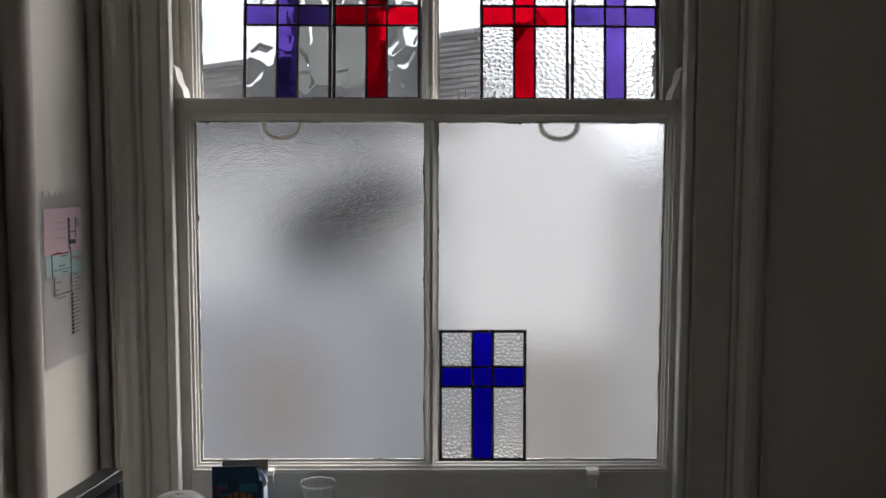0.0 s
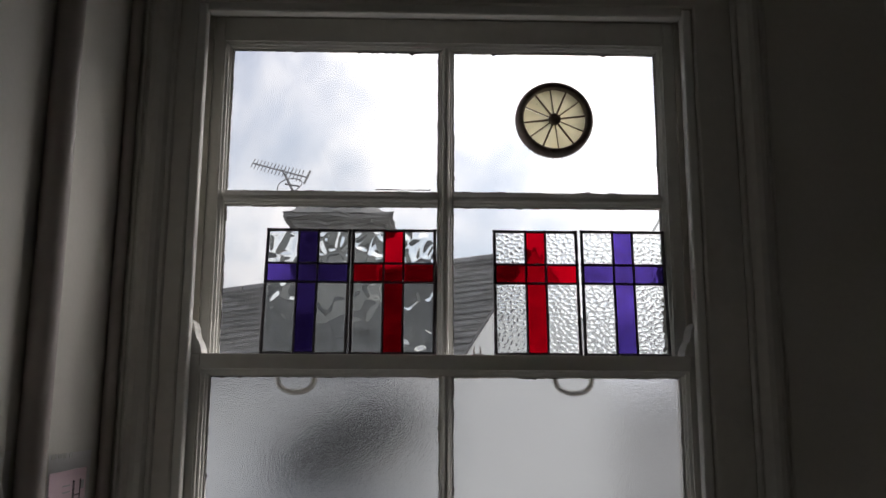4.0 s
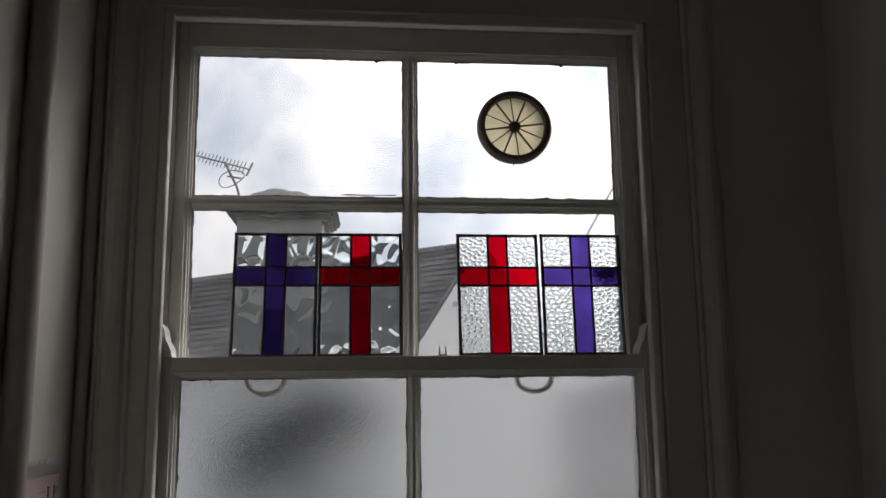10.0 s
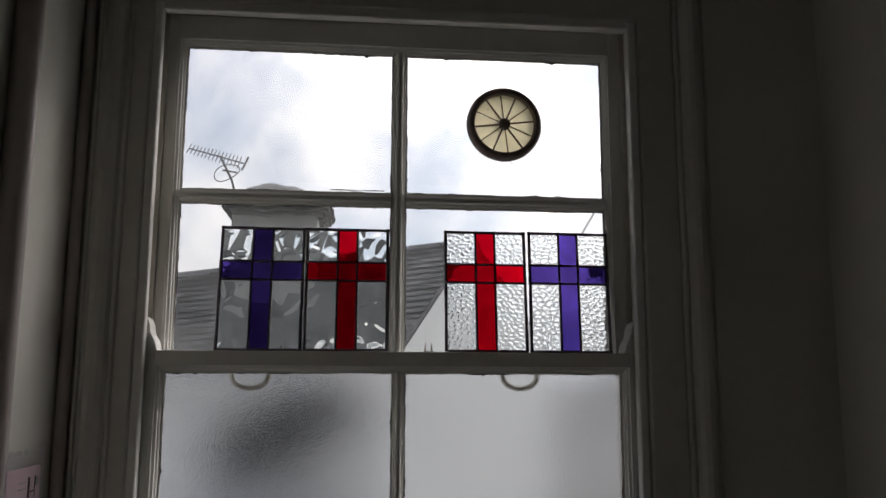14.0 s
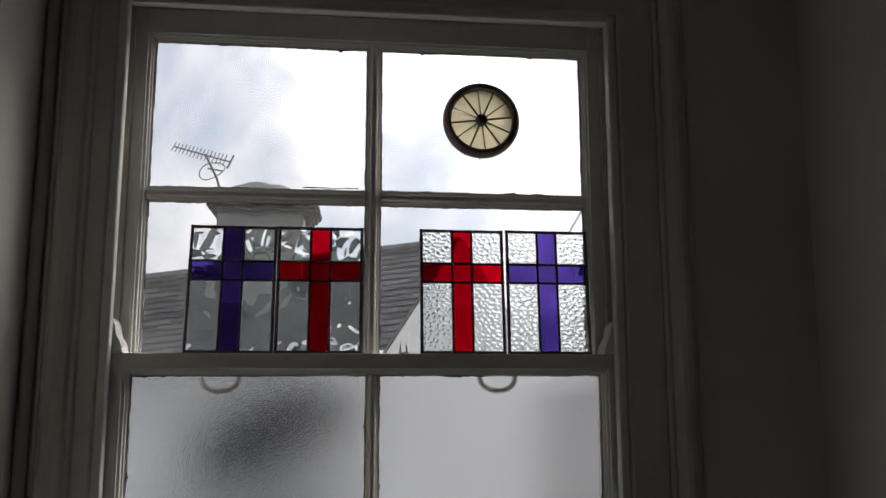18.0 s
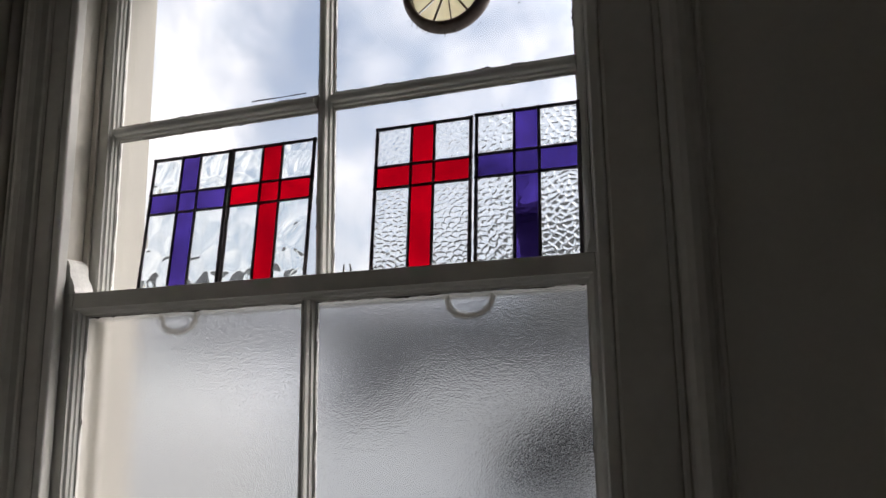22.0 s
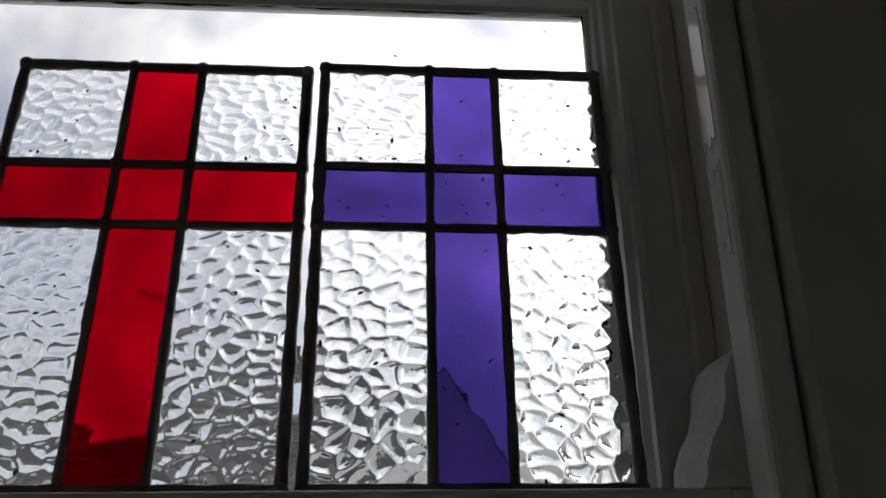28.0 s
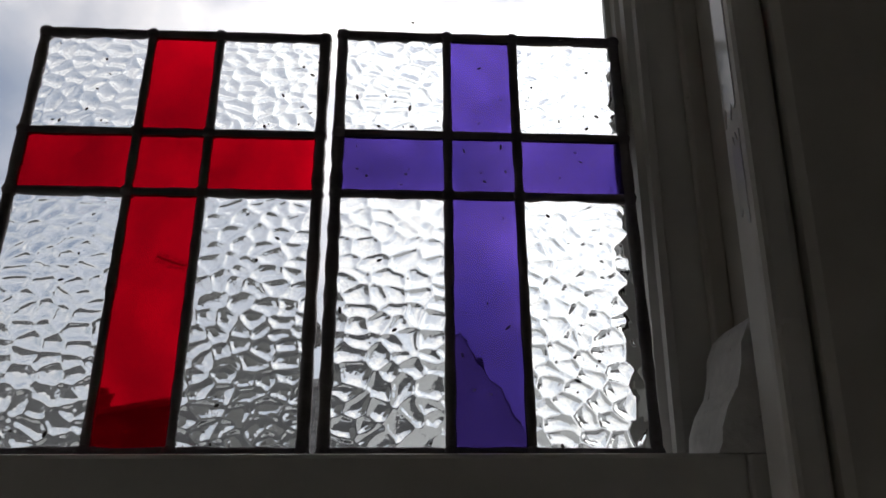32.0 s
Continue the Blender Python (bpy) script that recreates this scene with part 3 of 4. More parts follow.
def came(a, b, w, seed, parent, label=""):
    """A lead came from a to b in the panel's plane, with a soldered, slightly uneven edge."""
    r = random.Random(seed)
    bm = bmesh.new()
    a, b = Vector((a[0], 0, a[1])), Vector((b[0], 0, b[1]))
    d = (b - a).normalized()
    side = Vector((d.z, 0, -d.x))
    n = max(2, int((b - a).length / 0.007))
    prof = ((-1, 0.0), (-0.75, -0.8), (0, -1.0), (0.75, -0.8), (1, 0.0), (0.75, 0.8), (0, 1.0), (-0.75, 0.8))
    rows = []
    for i in range(n + 1):
        p = a + (b - a) * i / n
        e = w * (1 + r.uniform(-0.14, 0.14))
        rows.append([bm.verts.new(p + side * e * u + Vector((0, 0.0027 * v, 0))) for u, v in prof])
    for q, s in zip(rows, rows[1:]):
        for k in range(8):
            bm.faces.new((q[k], q[(k + 1) % 8], s[(k + 1) % 8], s[k]))
    bm.faces.new(rows[0][::-1])
    bm.faces.new(rows[-1])
    return part("came", bm, LEAD, parent, label, True)


def hammered(x0, x1, z0, z1, seed, wide, tall, depth, step=0.0008, soften=2):
    """A piece of glass with one face rolled into packed rounded pebbles, the other flat."""
    r = np.random.default_rng(seed)
    nx, nz = int((x1 - x0) / step) + 1, int((z1 - z0) / step) + 1
    xs, zs = np.linspace(x0, x1, nx), np.linspace(z0, z1, nz)
    gx, gz = np.meshgrid(xs, zs, indexing="ij")
    seeds = []
    for i in range(-1, int((x1 - x0) / wide) + 2):
        for j in range(-1, int((z1 - z0) / tall) + 2):
            seeds.append((x0 + (i + 0.5 * (j % 2) + r.uniform(-0.42, 0.42)) * wide, z0 + (j + r.uniform(-0.42, 0.42)) * tall, r.normal(0, 0.55), r.uniform(0.6, 1.5)))
    best, second = np.full(gx.shape, 9.0), np.full(gx.shape, 9.0)
    for sx, sz, turn, fat in seeds:
        dx, dz = gx - sx, gz - sz
        u, v = dx * math.cos(turn) + dz * math.sin(turn), dz * math.cos(turn) - dx * math.sin(turn)
        d = (u / wide) ** 2 / fat + (v / tall) ** 2 * fat
        second = np.minimum(second, np.maximum(best, d))
        best = np.minimum(best, d)
    h = 1 - np.exp(-np.maximum(second - best, 0) / 0.24)
    h = h - 0.75 * best
    for k in range(soften):                  # soften the valleys
        p = np.pad(h, 1, mode="edge")
        h = (p[:-2, 1:-1] + p[2:, 1:-1] + p[1:-1, :-2] + p[1:-1, 2:] + 2 * p[1:-1, 1:-1]) / 6
    front = np.stack([gx, -0.0009 - depth * h, gz], -1).reshape(-1, 3)
    flat = [(x0, 0.0013, z0), (x1, 0.0013, z0), (x1, 0.0013, z1), (x0, 0.0013, z1)]
    idx = np.arange(nx * nz).reshape(nx, nz)
    faces = np.stack([idx[:-1, :-1], idx[1:, :-1], idx[1:, 1:], idx[:-1, 1:]], -1).reshape(-1, 4).tolist()
    n = nx * nz
    faces.append([n, n + 3, n + 2, n + 1])
    faces += [idx[:, 0].tolist()[::-1] + [n, n + 1], idx[:, -1].tolist() + [n + 2, n + 3], idx[0, :].tolist() + [n + 3, n], idx[-1, :].tolist()[::-1] + [n + 1, n + 2]]
    me = bpy.data.meshes.new("glass_piece")
    me.from_pydata(front.tolist() + flat, [], faces)
    for k, p in enumerate(me.polygons):
        p.use_smooth = k < len(faces) - 5
    return me


def panel(label, where, cross, clear, seed, pebble=None, width=PW):
    cols = [c * width / PW for c in (0.0, 0.0588, 0.0946, PW)]
    p = thing("stained_glass_panel", label, "stained glass", where, group="leaded cross panels")
    k = 0
    e = 0.0028
    for a, b, w in (((0, e), (width, e), 0.0030), ((0, PH - e), (width, PH - e), 0.0030), ((e, 0), (e, PH), 0.0031), ((width - e, 0), (width - e, PH), 0.0031),
                    ((cols[1], e), (cols[1], PH - e), 0.0024), ((cols[2], e), (cols[2], PH - e), 0.0024),
                    ((e, ROWS[1]), (width - e, ROWS[1]), 0.0024), ((e, ROWS[2]), (width - e, ROWS[2]), 0.0024)):
        k += 1
        came(a, b, w, seed * 31 + k, p)
    for i in range(3):
        for j in range(3):
            col = i == 1 or j == 1
            if pebble and not col:
                calm = 1.0
                if seed < 3:                 # the wavy sheets are rougher towards one end
                    calm = 1.0 if j == 2 else 0.8 if (seed, i) == (2, 2) else 0.38
                me = hammered(cols[i] + 0.0008, cols[i + 1] - 0.0008, ROWS[j] + 0.0008, ROWS[j + 1] - 0.0008, seed * 9 + i * 3 + j, pebble[0], pebble[1], pebble[2] * calm, *((0.0012, 20) if seed < 3 else (0.0008, 2)))
                me.materials.append(clear)
                ob = new("glass_piece", me)
                ob.parent = p
                if seed < 3:
                    continue
                bits = bmesh.new()
                r = random.Random(seed * 13 + i * 5 + j)
                for k in range(9):
                    made = bmesh.ops.create_icosphere(bits, subdivisions=1, radius=r.uniform(0.0003, 0.0009))
                    at = Vector((r.uniform(cols[i] + 0.005, cols[i + 1] - 0.005), -0.002, ROWS[j] + 0.004 + (ROWS[j + 1] - ROWS[j] - 0.008) * r.random() ** 2))
                    bmesh.ops.transform(bits, matrix=Matrix.Translation(at) @ Matrix.Rotation(r.uniform(0, 3), 4, "Y") @ Matrix.Diagonal((r.uniform(1, 2.5), 0.5, 1, 1)), verts=made["verts"])
                tagged(part("grit", bits, DIRT, ob), "dark grit caught in the relief", kind="stuff")
                continue
            bm = box(cols[i] + 0.0008, cols[i + 1] - 0.0008, -0.0013, 0.0013, ROWS[j] + 0.0008, ROWS[j + 1] - 0.0008)
            ob = part("glass_piece", bm, cross if col else clear, p)
            if pebble and seed == 4:
                seeds = bmesh.new()
                r = random.Random(70 + i * 3 + j)
                for k in range(6):
                    made = bmesh.ops.create_icosphere(seeds, subdivisions=1, radius=r.uniform(0.0002, 0.0006))
                    at = Vector((r.uniform(cols[i] + 0.005, cols[i + 1] - 0.005), -0.0016, r.uniform(ROWS[j] + 0.005, ROWS[j + 1] - 0.005)))
                    bmesh.ops.transform(seeds, matrix=Matrix.Translation(at) @ Matrix.Rotation(r.uniform(0, 3), 4, "Y") @ Matrix.Diagonal((r.uniform(1, 4), 0.5, 1, 1)), verts=made["verts"])
                tagged(part("grit", seeds, LEAD, p), "fine dark scratches and specks", kind="stuff")
            # each piece is cut from another place of the sheet
            ob.data.transform(Matrix.Translation((-seed * 0.7 - i * 0.23, 0, -j * 0.31)))
            ob.location = (seed * 0.7 + i * 0.23, 0, j * 0.31)
    for x in (cols[1], cols[2], 0.003, width - 0.003):
        for z in (ROWS[1], ROWS[2], 0.003, PH - 0.003):
            blob = lathe([(0.0012, -0.0034), (0.0033, -0.0027), (0.0038, 0.0), (0.0033, 0.0027), (0.0012, 0.0034)], 10, "y")
            bmesh.ops.translate(blob, verts=blob.verts, vec=(x, 0, z))
            part("solder_joint", blob, LEAD, p, "", True)
    return p


LEAN = -6.4
panel("leaded panel with a violet cross in wavy clear glass", pose(-0.3272, 0.0165, 1.6985, LEAN, 0.2, 0), PURPLE, WATER, 1, (0.032, 0.040, 0.0024))
panel("leaded panel with a red cross in wavy clear glass", pose(-0.1718, 0.0165, 1.6985, LEAN, 0.0, 0), RED, WATER, 2, (0.030, 0.037, 0.0024))
panel("leaded panel with a red cross in hammered clear glass", pose(0.0850, 0.0165, 1.6985, LEAN, 0.0, 0.4), RED, HAMMER, 3, (0.0112, 0.0072, 0.00105), 0.1554)
panel("leaded panel with a violet cross in hammered clear glass", pose(0.2436, 0.0185, 1.6985, LEAN + 1.2, 0.2, 0.2), PURPLE, HAMMER, 4, (0.0118, 0.0078, 0.00118), 0.1547)
panel("leaded panel with a deep blue cross on the lower sash", pose(0.0140, -0.020, 1.0685, -3.0, 0, 0), BLUE, HAMMER_FINE, 5, (0.0085, 0.0066, 0.0021))

# ---- window ventilator ----
vent = thing("window_vent", "round grimy plastic ventilator set in the upper pane", "ventilator", pose(0.2025, UY, 2.1424))
rim = part("rim", lathe([(0.0585, -0.006), (0.0595, -0.013), (0.062, -0.016), (0.069, -0.013), (0.0735, -0.004), (0.0735, 0.006), (0.068, 0.013), (0.0605, 0.012), (0.0585, 0.006), (0.0585, -0.006)], 56, "y"), VENT_RIM, vent, "", True)
part("hub", lathe([(0.004, -0.013), (0.0095, -0.011), (0.0115, -0.006), (0.0115, 0.008), (0.004, 0.010)], 24, "y"), VENT_RIM, vent, "", True)
for k in range(3):
    a = 2 * math.pi * k / 3 + 0.4
    screw = lathe([(0.0004, -0.0172), (0.0022, -0.0168), (0.0026, -0.015), (0.0026, -0.013)], 10, "y")
    bmesh.ops.translate(screw, verts=screw.verts, vec=(0.066 * math.cos(a), 0, 0.066 * math.sin(a)))
    part("screw", screw, SPOKE, rim, "", True)
for k in range(12):
    a0, a1 = 2 * math.pi * k / 12 + 0.12, 2 * math.pi * (k + 1) / 12 + 0.12
    bm = bmesh.new()
    front = [bm.verts.new((r * math.cos(a), y, r * math.sin(a))) for r, a, y in ((0.009, a0, 0.001), (0.0595, a0, 0.001), (0.0595, (a0 + a1) / 2, -0.001), (0.0595, a1, -0.003), (0.009, a1, -0.003))]
    bm.faces.new(front)
    bmesh.ops.solidify(bm, geom=bm.faces[:], thickness=0.0009)
    part("blade", bm, BLADE, vent)
    c, s = math.cos(a0), math.sin(a0)
    part("spoke", tube([(0.008 * c, -0.004, 0.008 * s), (0.06 * c, -0.004, 0.06 * s)], 0.0011 if k % 2 else 0.0017, 6), SPOKE, vent)

# sash fastener lug on the meeting rail
lug = thing("sash_fastener", "small pronged metal fastener on the meeting rail", "fastener", pose(0.054, 0.008, 1.6982))
part("base", box(-0.009, 0.009, -0.006, 0.006, 0, 0.003, 0.0008, 1), PIPE, lug)
for x in (-0.0055, 0.0055):
    part("prong", tube([(x, 0, 0.002), (x * 1.05, 0.0005, 0.009), (x * 0.85, 0, 0.0165)], (0.0017, 0.0015, 0.0009), 8), PIPE, lug)

# cobweb threads round the ventilator
web = bmesh.new()
rnd = random.Random(17)
for k in range(14):
    a = rnd.choice((4.3, 4.7, 4.72, 4.9, 3.9, 5.5)) + rnd.gauss(0, 0.08)
    p = Vector((0.2025 + 0.074 * math.cos(a), UY - 0.004, 2.1424 + 0.074 * math.sin(a)))
    pts = [p]
    d = Vector((math.cos(a), 0, math.sin(a)))
    for i in range(5):
        d = (d + Vector((rnd.gauss(0, 0.6), 0, rnd.gauss(0, 0.6)))).normalized()
        pts.append(pts[-1] + d * rnd.uniform(0.0008, 0.003))
    tube(pts, [0.0005, 0.0004, 0.0004, 0.0003, 0.0003, 0.0002], 5, bm=web)
tagged(link("cobweb_threads", web, DIRT), "dark dusty cobweb threads round the ventilator", "cobweb", kind="stuff")

# specks on the panes
specks = bmesh.new()
rnd = random.Random(11)
for k in range(70):
    if k < 26:
        a, rr = rnd.uniform(0, 6.28), 0.076 + abs(rnd.gauss(0, 0.012))
        x, z = 0.2025 + rr * math.cos(a), 2.1424 + rr * math.sin(a)
    else:
        x, z = rnd.uniform(-0.39, 0.385), rnd.uniform(1.71, 2.26)
    s = rnd.uniform(0.0004, 0.0010)
    t = rnd.uniform(0, 3.14)
    c, q = math.cos(t) * s * rnd.uniform(1, 2.2), math.sin(t) * s
    vs = [specks.verts.new((x + u, UY - 0.0021, z + v)) for u, v in ((-c, -q), (q * 0.6, -c * 0.5), (c, q), (-q * 0.6, c * 0.5))]
    specks.faces.new(vs)
tagged(link("glass_specks", specks, DIRT), "tiny dark dirt specks on the window panes", "dirt", kind="stuff")

# ---- west wall: pipes and papers ----
def pipe(x, y, r, label):
    p = thing("pipe", label, "pipe", pose(x, y, 0))
    part("tube", tube([(0, 0, 0), (0, 0, 1.0), (0, 0, 2.0), (0, 0, CEIL)], r, 20), PIPE, p, "", True)
    for z in (0.6, 2.55):
        part("clip", box(LX - x + 0.001, 0.002, -r - 0.003, r + 0.003, z, z + 0.018, 0.001, 1), PIPE, p)
pipe(LX + 0.0195, -0.333, 0.019, "dull brown-grey painted pipe on the side wall")
pipe(LX + 0.0125, -0.058, 0.0105, "thin dull painted pipe beside the architrave")


def sheet_flat(y0, y1, z0, z1, off, curl=0.0, n=8):
    """A sheet on the west wall, between two y and two z, off metres from it, its lower edge curling."""
    bm = bmesh.new()
    grid = [[bm.verts.new((LX + off + curl * (1 - j / n) ** 2 * (0.4 + 0.6 * math.sin(i * 0.9) ** 2), y0 + (y1 - y0) * i / n, z0 + (z1 - z0) * j / n)) for j in range(n + 1)] for i in range(n + 1)]
    for i in range(n):
        for j in range(n):
            bm.faces.new((grid[i][j], grid[i + 1][j], grid[i + 1][j + 1], grid[i][j + 1]))
    return bm


def bars(items, off):
    bm = bmesh.new()
    for y0, y1, z0, z1 in items:
        box(LX + off - 0.0002, LX + off + 0.0002, y0, y1, z0, z1, bm=bm)
    return bm


def bar_parts(name, items, off, mat, parent):
    for item in items:
        part(name, bars([item], off), mat, parent)


def solid_sheet(bm):
    bmesh.ops.solidify(bm, geom=bm.faces[:], thickness=0.0004)
    return bm


chart = thing("paper_chart", "white paper line chart with pink and teal blocks taped up", "paper")
CY0, CY1, CZ0, CZ1 = -0.240, -0.088, 1.262, 1.542
chart_sheet = part("sheet", solid_sheet(sheet_flat(CY0, CY1, CZ0 + 0.019, CZ1, 0.0015, 0.0012)), PAPER, chart)


def on_chart(u0, u1, v0, v1):
    """A patch of the chart by shares of its width and of its height from the top."""
    return (CY0 + (CY1 - CY0) * u0, CY0 + (CY1 - CY0) * u1, CZ1 + (CZ0 - CZ1) * v1, CZ1 + (CZ0 - CZ1) * v0)


part("print_block", bars([on_chart(0.03, 0.89, 0.09, 0.335)], 0.0025), PINK, chart_sheet, "pale pink printed block")
part("print_block", bars([on_chart(0.05, 0.89, 0.336, 0.455)], 0.0026), TEAL, chart_sheet, "pale teal printed block")
lines = [(0.565, 0.578, 0.145, 0.31), (0.592, 0.602, 0.15, 0.30), (0.735, 0.747, 0.145, 0.26), (0.58, 0.735, 0.268, 0.294), (0.60, 0.612, 0.31, 0.80),
         (0.17, 0.182, 0.335, 0.455), (0.21, 0.222, 0.455, 0.556), (0.21, 0.58, 0.553, 0.558), (0.62, 0.735, 0.222, 0.228)]
for k in range(16):
    v = 0.462 + 0.0215 * k
    lines.append((0.575, 0.64 if k > 4 else 0.61, v, v + (0.011 if k > 4 else 0.004)))
for v in (0.15, 0.19, 0.245, 0.31):
    lines.append((0.56, 0.61, v, v + 0.008))
faint = [(0.33, 0.50, v, v + 0.006) for v in (0.165, 0.198, 0.25)] + [(0.66, 0.66 + (0.1, 0.14, 0.08)[k % 3], 0.464 + 0.0215 * k, 0.470 + 0.0215 * k) for k in range(16)]
faint += [(0.24, 0.36, 0.486, 0.492), (0.24, 0.34, 0.525, 0.531), (0.30, 0.45, 0.57, 0.577), (0.76, 0.83, 0.155, 0.20)]
bar_parts("print_line", [on_chart(*k) for k in lines], 0.0032, INK, chart_sheet)
bar_parts("print_line", [on_chart(*k) for k in faint], 0.0032, GREY_INK, chart_sheet)
bar_parts("print_line", [on_chart(*k) for k in ((0.19, 0.55, 0.333, 0.339), (0.24, 0.36, 0.326, 0.331), (0.36, 0.50, 0.348, 0.353), (0.62, 0.84, 0.368, 0.373), (0.72, 0.85, 0.38, 0.386))], 0.0034, RED_INK, chart_sheet)
bar_parts("print_line", [on_chart(*k) for k in ((0.21, 0.58, 0.420, 0.425), (0.33, 0.47, 0.398, 0.406), (0.40, 0.52, 0.436, 0.442))], 0.0034, DEEP_TEAL, chart_sheet)
bar_parts("tape", [on_chart(*k) for k in ((0.04, 0.15, -0.004, 0.022), (0.18, 0.27, 0.0, 0.020), (0.29, 0.36, -0.002, 0.022), (0.44, 0.50, -0.002, 0.024))], 0.0026, TAPE, chart_sheet)
notice = thing("paper_notice", "white paper notice with a red block taped up", "paper")
notice_sheet = part("sheet", solid_sheet(sheet_flat(-0.512, -0.352, 1.270, 1.556, 0.0015, 0.002)), PAPER, notice)
part("print_block", bars([(-0.465, -0.415, 1.505, 1.532)], 0.0025), RED_INK, notice_sheet, "dark red printed block")
bar_parts("print_line", [(-0.485, -0.385 - 0.02 * (k % 3), 1.47 - 0.018 * k, 1.4715 - 0.018 * k) for k in range(9)], 0.0034, GREY_INK, notice_sheet)
bar_parts("tape", [(-0.50, -0.475, 1.549, 1.556), (-0.455, -0.41, 1.55, 1.557), (-0.395, -0.37, 1.549, 1.556)], 0.0026, TAPE, notice_sheet)

# ---- east wall: side trim ----
side = thing("trim", "upright trim on the side wall, its shade put into the grey", "trim", kind="structure")
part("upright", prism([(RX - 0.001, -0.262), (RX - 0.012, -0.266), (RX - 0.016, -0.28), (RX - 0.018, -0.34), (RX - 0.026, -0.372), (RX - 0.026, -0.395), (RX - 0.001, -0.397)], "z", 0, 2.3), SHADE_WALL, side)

# ---- things on the window board and desk ----
carton = thing("drink_carton", "opened dark blue printed card carton on the window board", "carton", pose(-0.314, -0.105, 0.962, 0, 0, 4))
body = part("body", box(-0.042, 0.040, -0.026, 0.026, 0, 0.112, 0.003), CARTON, carton)
part("front_flap", prism([(-0.0264, 0.108), (-0.0250, 0.136), (-0.0241, 0.136), (-0.0252, 0.108)], "x", -0.0415, 0.034), CARTON, carton)
part("back_flap", prism([(0.0235, 0.108), (0.0262, 0.129), (0.027, 0.129), (0.0253, 0.108)], "x", -0.034, 0.0415), CARD, carton, "bare card flap standing open")
part("corner_flap", prism([(0.029, 0.134), (0.0405, 0.125), (0.0465, 0.109), (0.0425, 0.100), (0.037, 0.116)], "y", -0.0276, -0.0266), CARTON_PALE, carton, "pale blue folded corner")
part("print", box(0.002, 0.030, -0.0268, -0.0262, 0.094, 0.107, bm=bmesh.new()), CARTON_CYAN, body, "blue printed area")
part("print", box(0.0401, 0.0405, -0.022, 0.022, 0.02, 0.106, bm=bmesh.new()), CARTON_PALE, body, "pale blue side print")
for x, z, w, h in ((-0.031, 0.098, 0.004, 0.011), (-0.025, 0.100, 0.003, 0.010), (-0.020, 0.099, 0.004, 0.010), (-0.031, 0.088, 0.013, 0.003)):
    part("print_bar", box(x, x + w, -0.0281, -0.0274, z, z + h), CARTON_CYAN, body)
part("print", box(-0.039, 0.034, -0.0273, -0.0269, 0.028, 0.072, bm=bmesh.new()), CARTON_GOLD, body, "orange picture print")
for x, z, w, h in ((-0.026, 0.074, 0.006, 0.013), (-0.016, 0.078, 0.007, 0.014), (-0.006, 0.080, 0.006, 0.014), (0.004, 0.079, 0.008, 0.014), (0.015, 0.076, 0.006, 0.014)):
    part("print_bar", box(x, x + w, -0.0281, -0.0274, z, z + h), CARTON_GOLD, body)
for x, z, w, h in ((-0.036, 0.101, 0.016, 0.003), (-0.034, 0.096, 0.013, 0.0025), (-0.036, 0.090, 0.008, 0.003)):
    part("print_bar", box(x, x + w, -0.0281, -0.0274, z, z + h), RED_INK, body)
cup = thing("tumbler", "plain clear glass tumbler on the window board", "glass", pose(-0.187, -0.1, 0.962))
part("bowl", lathe([(0.0225, 0.0), (0.024, 0.002), (0.0283, 0.096), (0.0292, 0.0975), (0.0287, 0.0992), (0.0275, 0.0985), (0.0228, 0.006), (0.0225, 0.0)], 72), TUMBLER, cup)
tub = thing("plastic_tub", "domed cloudy clear plastic tub on the window board", "tub", pose(-0.415, -0.115, 0.962))
part("bowl", lathe([(0.026, 0.0), (0.036, 0.004), (0.043, 0.058), (0.041, 0.060), (0.034, 0.006), (0.026, 0.0)], 64), MILKY, tub, "", True)
part("lid", lathe([(0.045, 0.059), (0.046, 0.064), (0.043, 0.071), (0.033, 0.079), (0.012, 0.083), (0.002, 0.0835), (0.002, 0.0825), (0.032, 0.077), (0.0415, 0.070), (0.0435, 0.061), (0.045, 0.059)], 64), MILKY, tub, "domed cloudy lid", True)

desk = thing("desk", "plain laminate desk below the window", "desk")
part("top", box(LX + 0.005, 0.55, -0.95, -0.23, 0.72, 0.75, 0.002), DESK, desk)
for x in (-0.56, 0.52):
    for y in (-0.93, -0.27):
        part("leg", box(x - 0.015, x + 0.015, y - 0.015, y + 0.015, 0, 0.72, 0.002), PLASTIC, desk)
screen = thing("monitor", "black flat monitor on the desk facing the room", "monitor", pose(-0.478, -0.205, 0.75, 0, 0, -9))
part("case", box(-0.022, 0.006, -0.50, 0.0, 0.055, 0.372, 0.003), PLASTIC, screen)
part("bezel", box(0.0055, 0.0095, -0.50, 0.0, 0.355, 0.372, 0.001, 1), PLASTIC, screen)
part("bezel", box(0.0055, 0.0095, -0.012, 0.0, 0.0715, 0.3545, 0.001, 1), PLASTIC, screen)
part("bezel", box(0.0055, 0.0095, -0.50, -0.488, 0.0715, 0.3545, 0.001, 1), PLASTIC, screen)
part("bezel", box(0.0055, 0.0095, -0.50, 0.0, 0.055, 0.071, 0.001, 1), PLASTIC, screen)
part("screen_panel", box(0.0062, 0.0074, -0.4875, -0.0125, 0.0715, 0.3545), SCREEN, screen, "dark switched-off screen")
part("stand", box(-0.02, -0.004, -0.29, -0.21, 0.0, 0.06, 0.003), PLASTIC, screen)
part("foot", box(-0.07, 0.09, -0.36, -0.14, 0.0, 0.012, 0.003), PLASTIC, screen)

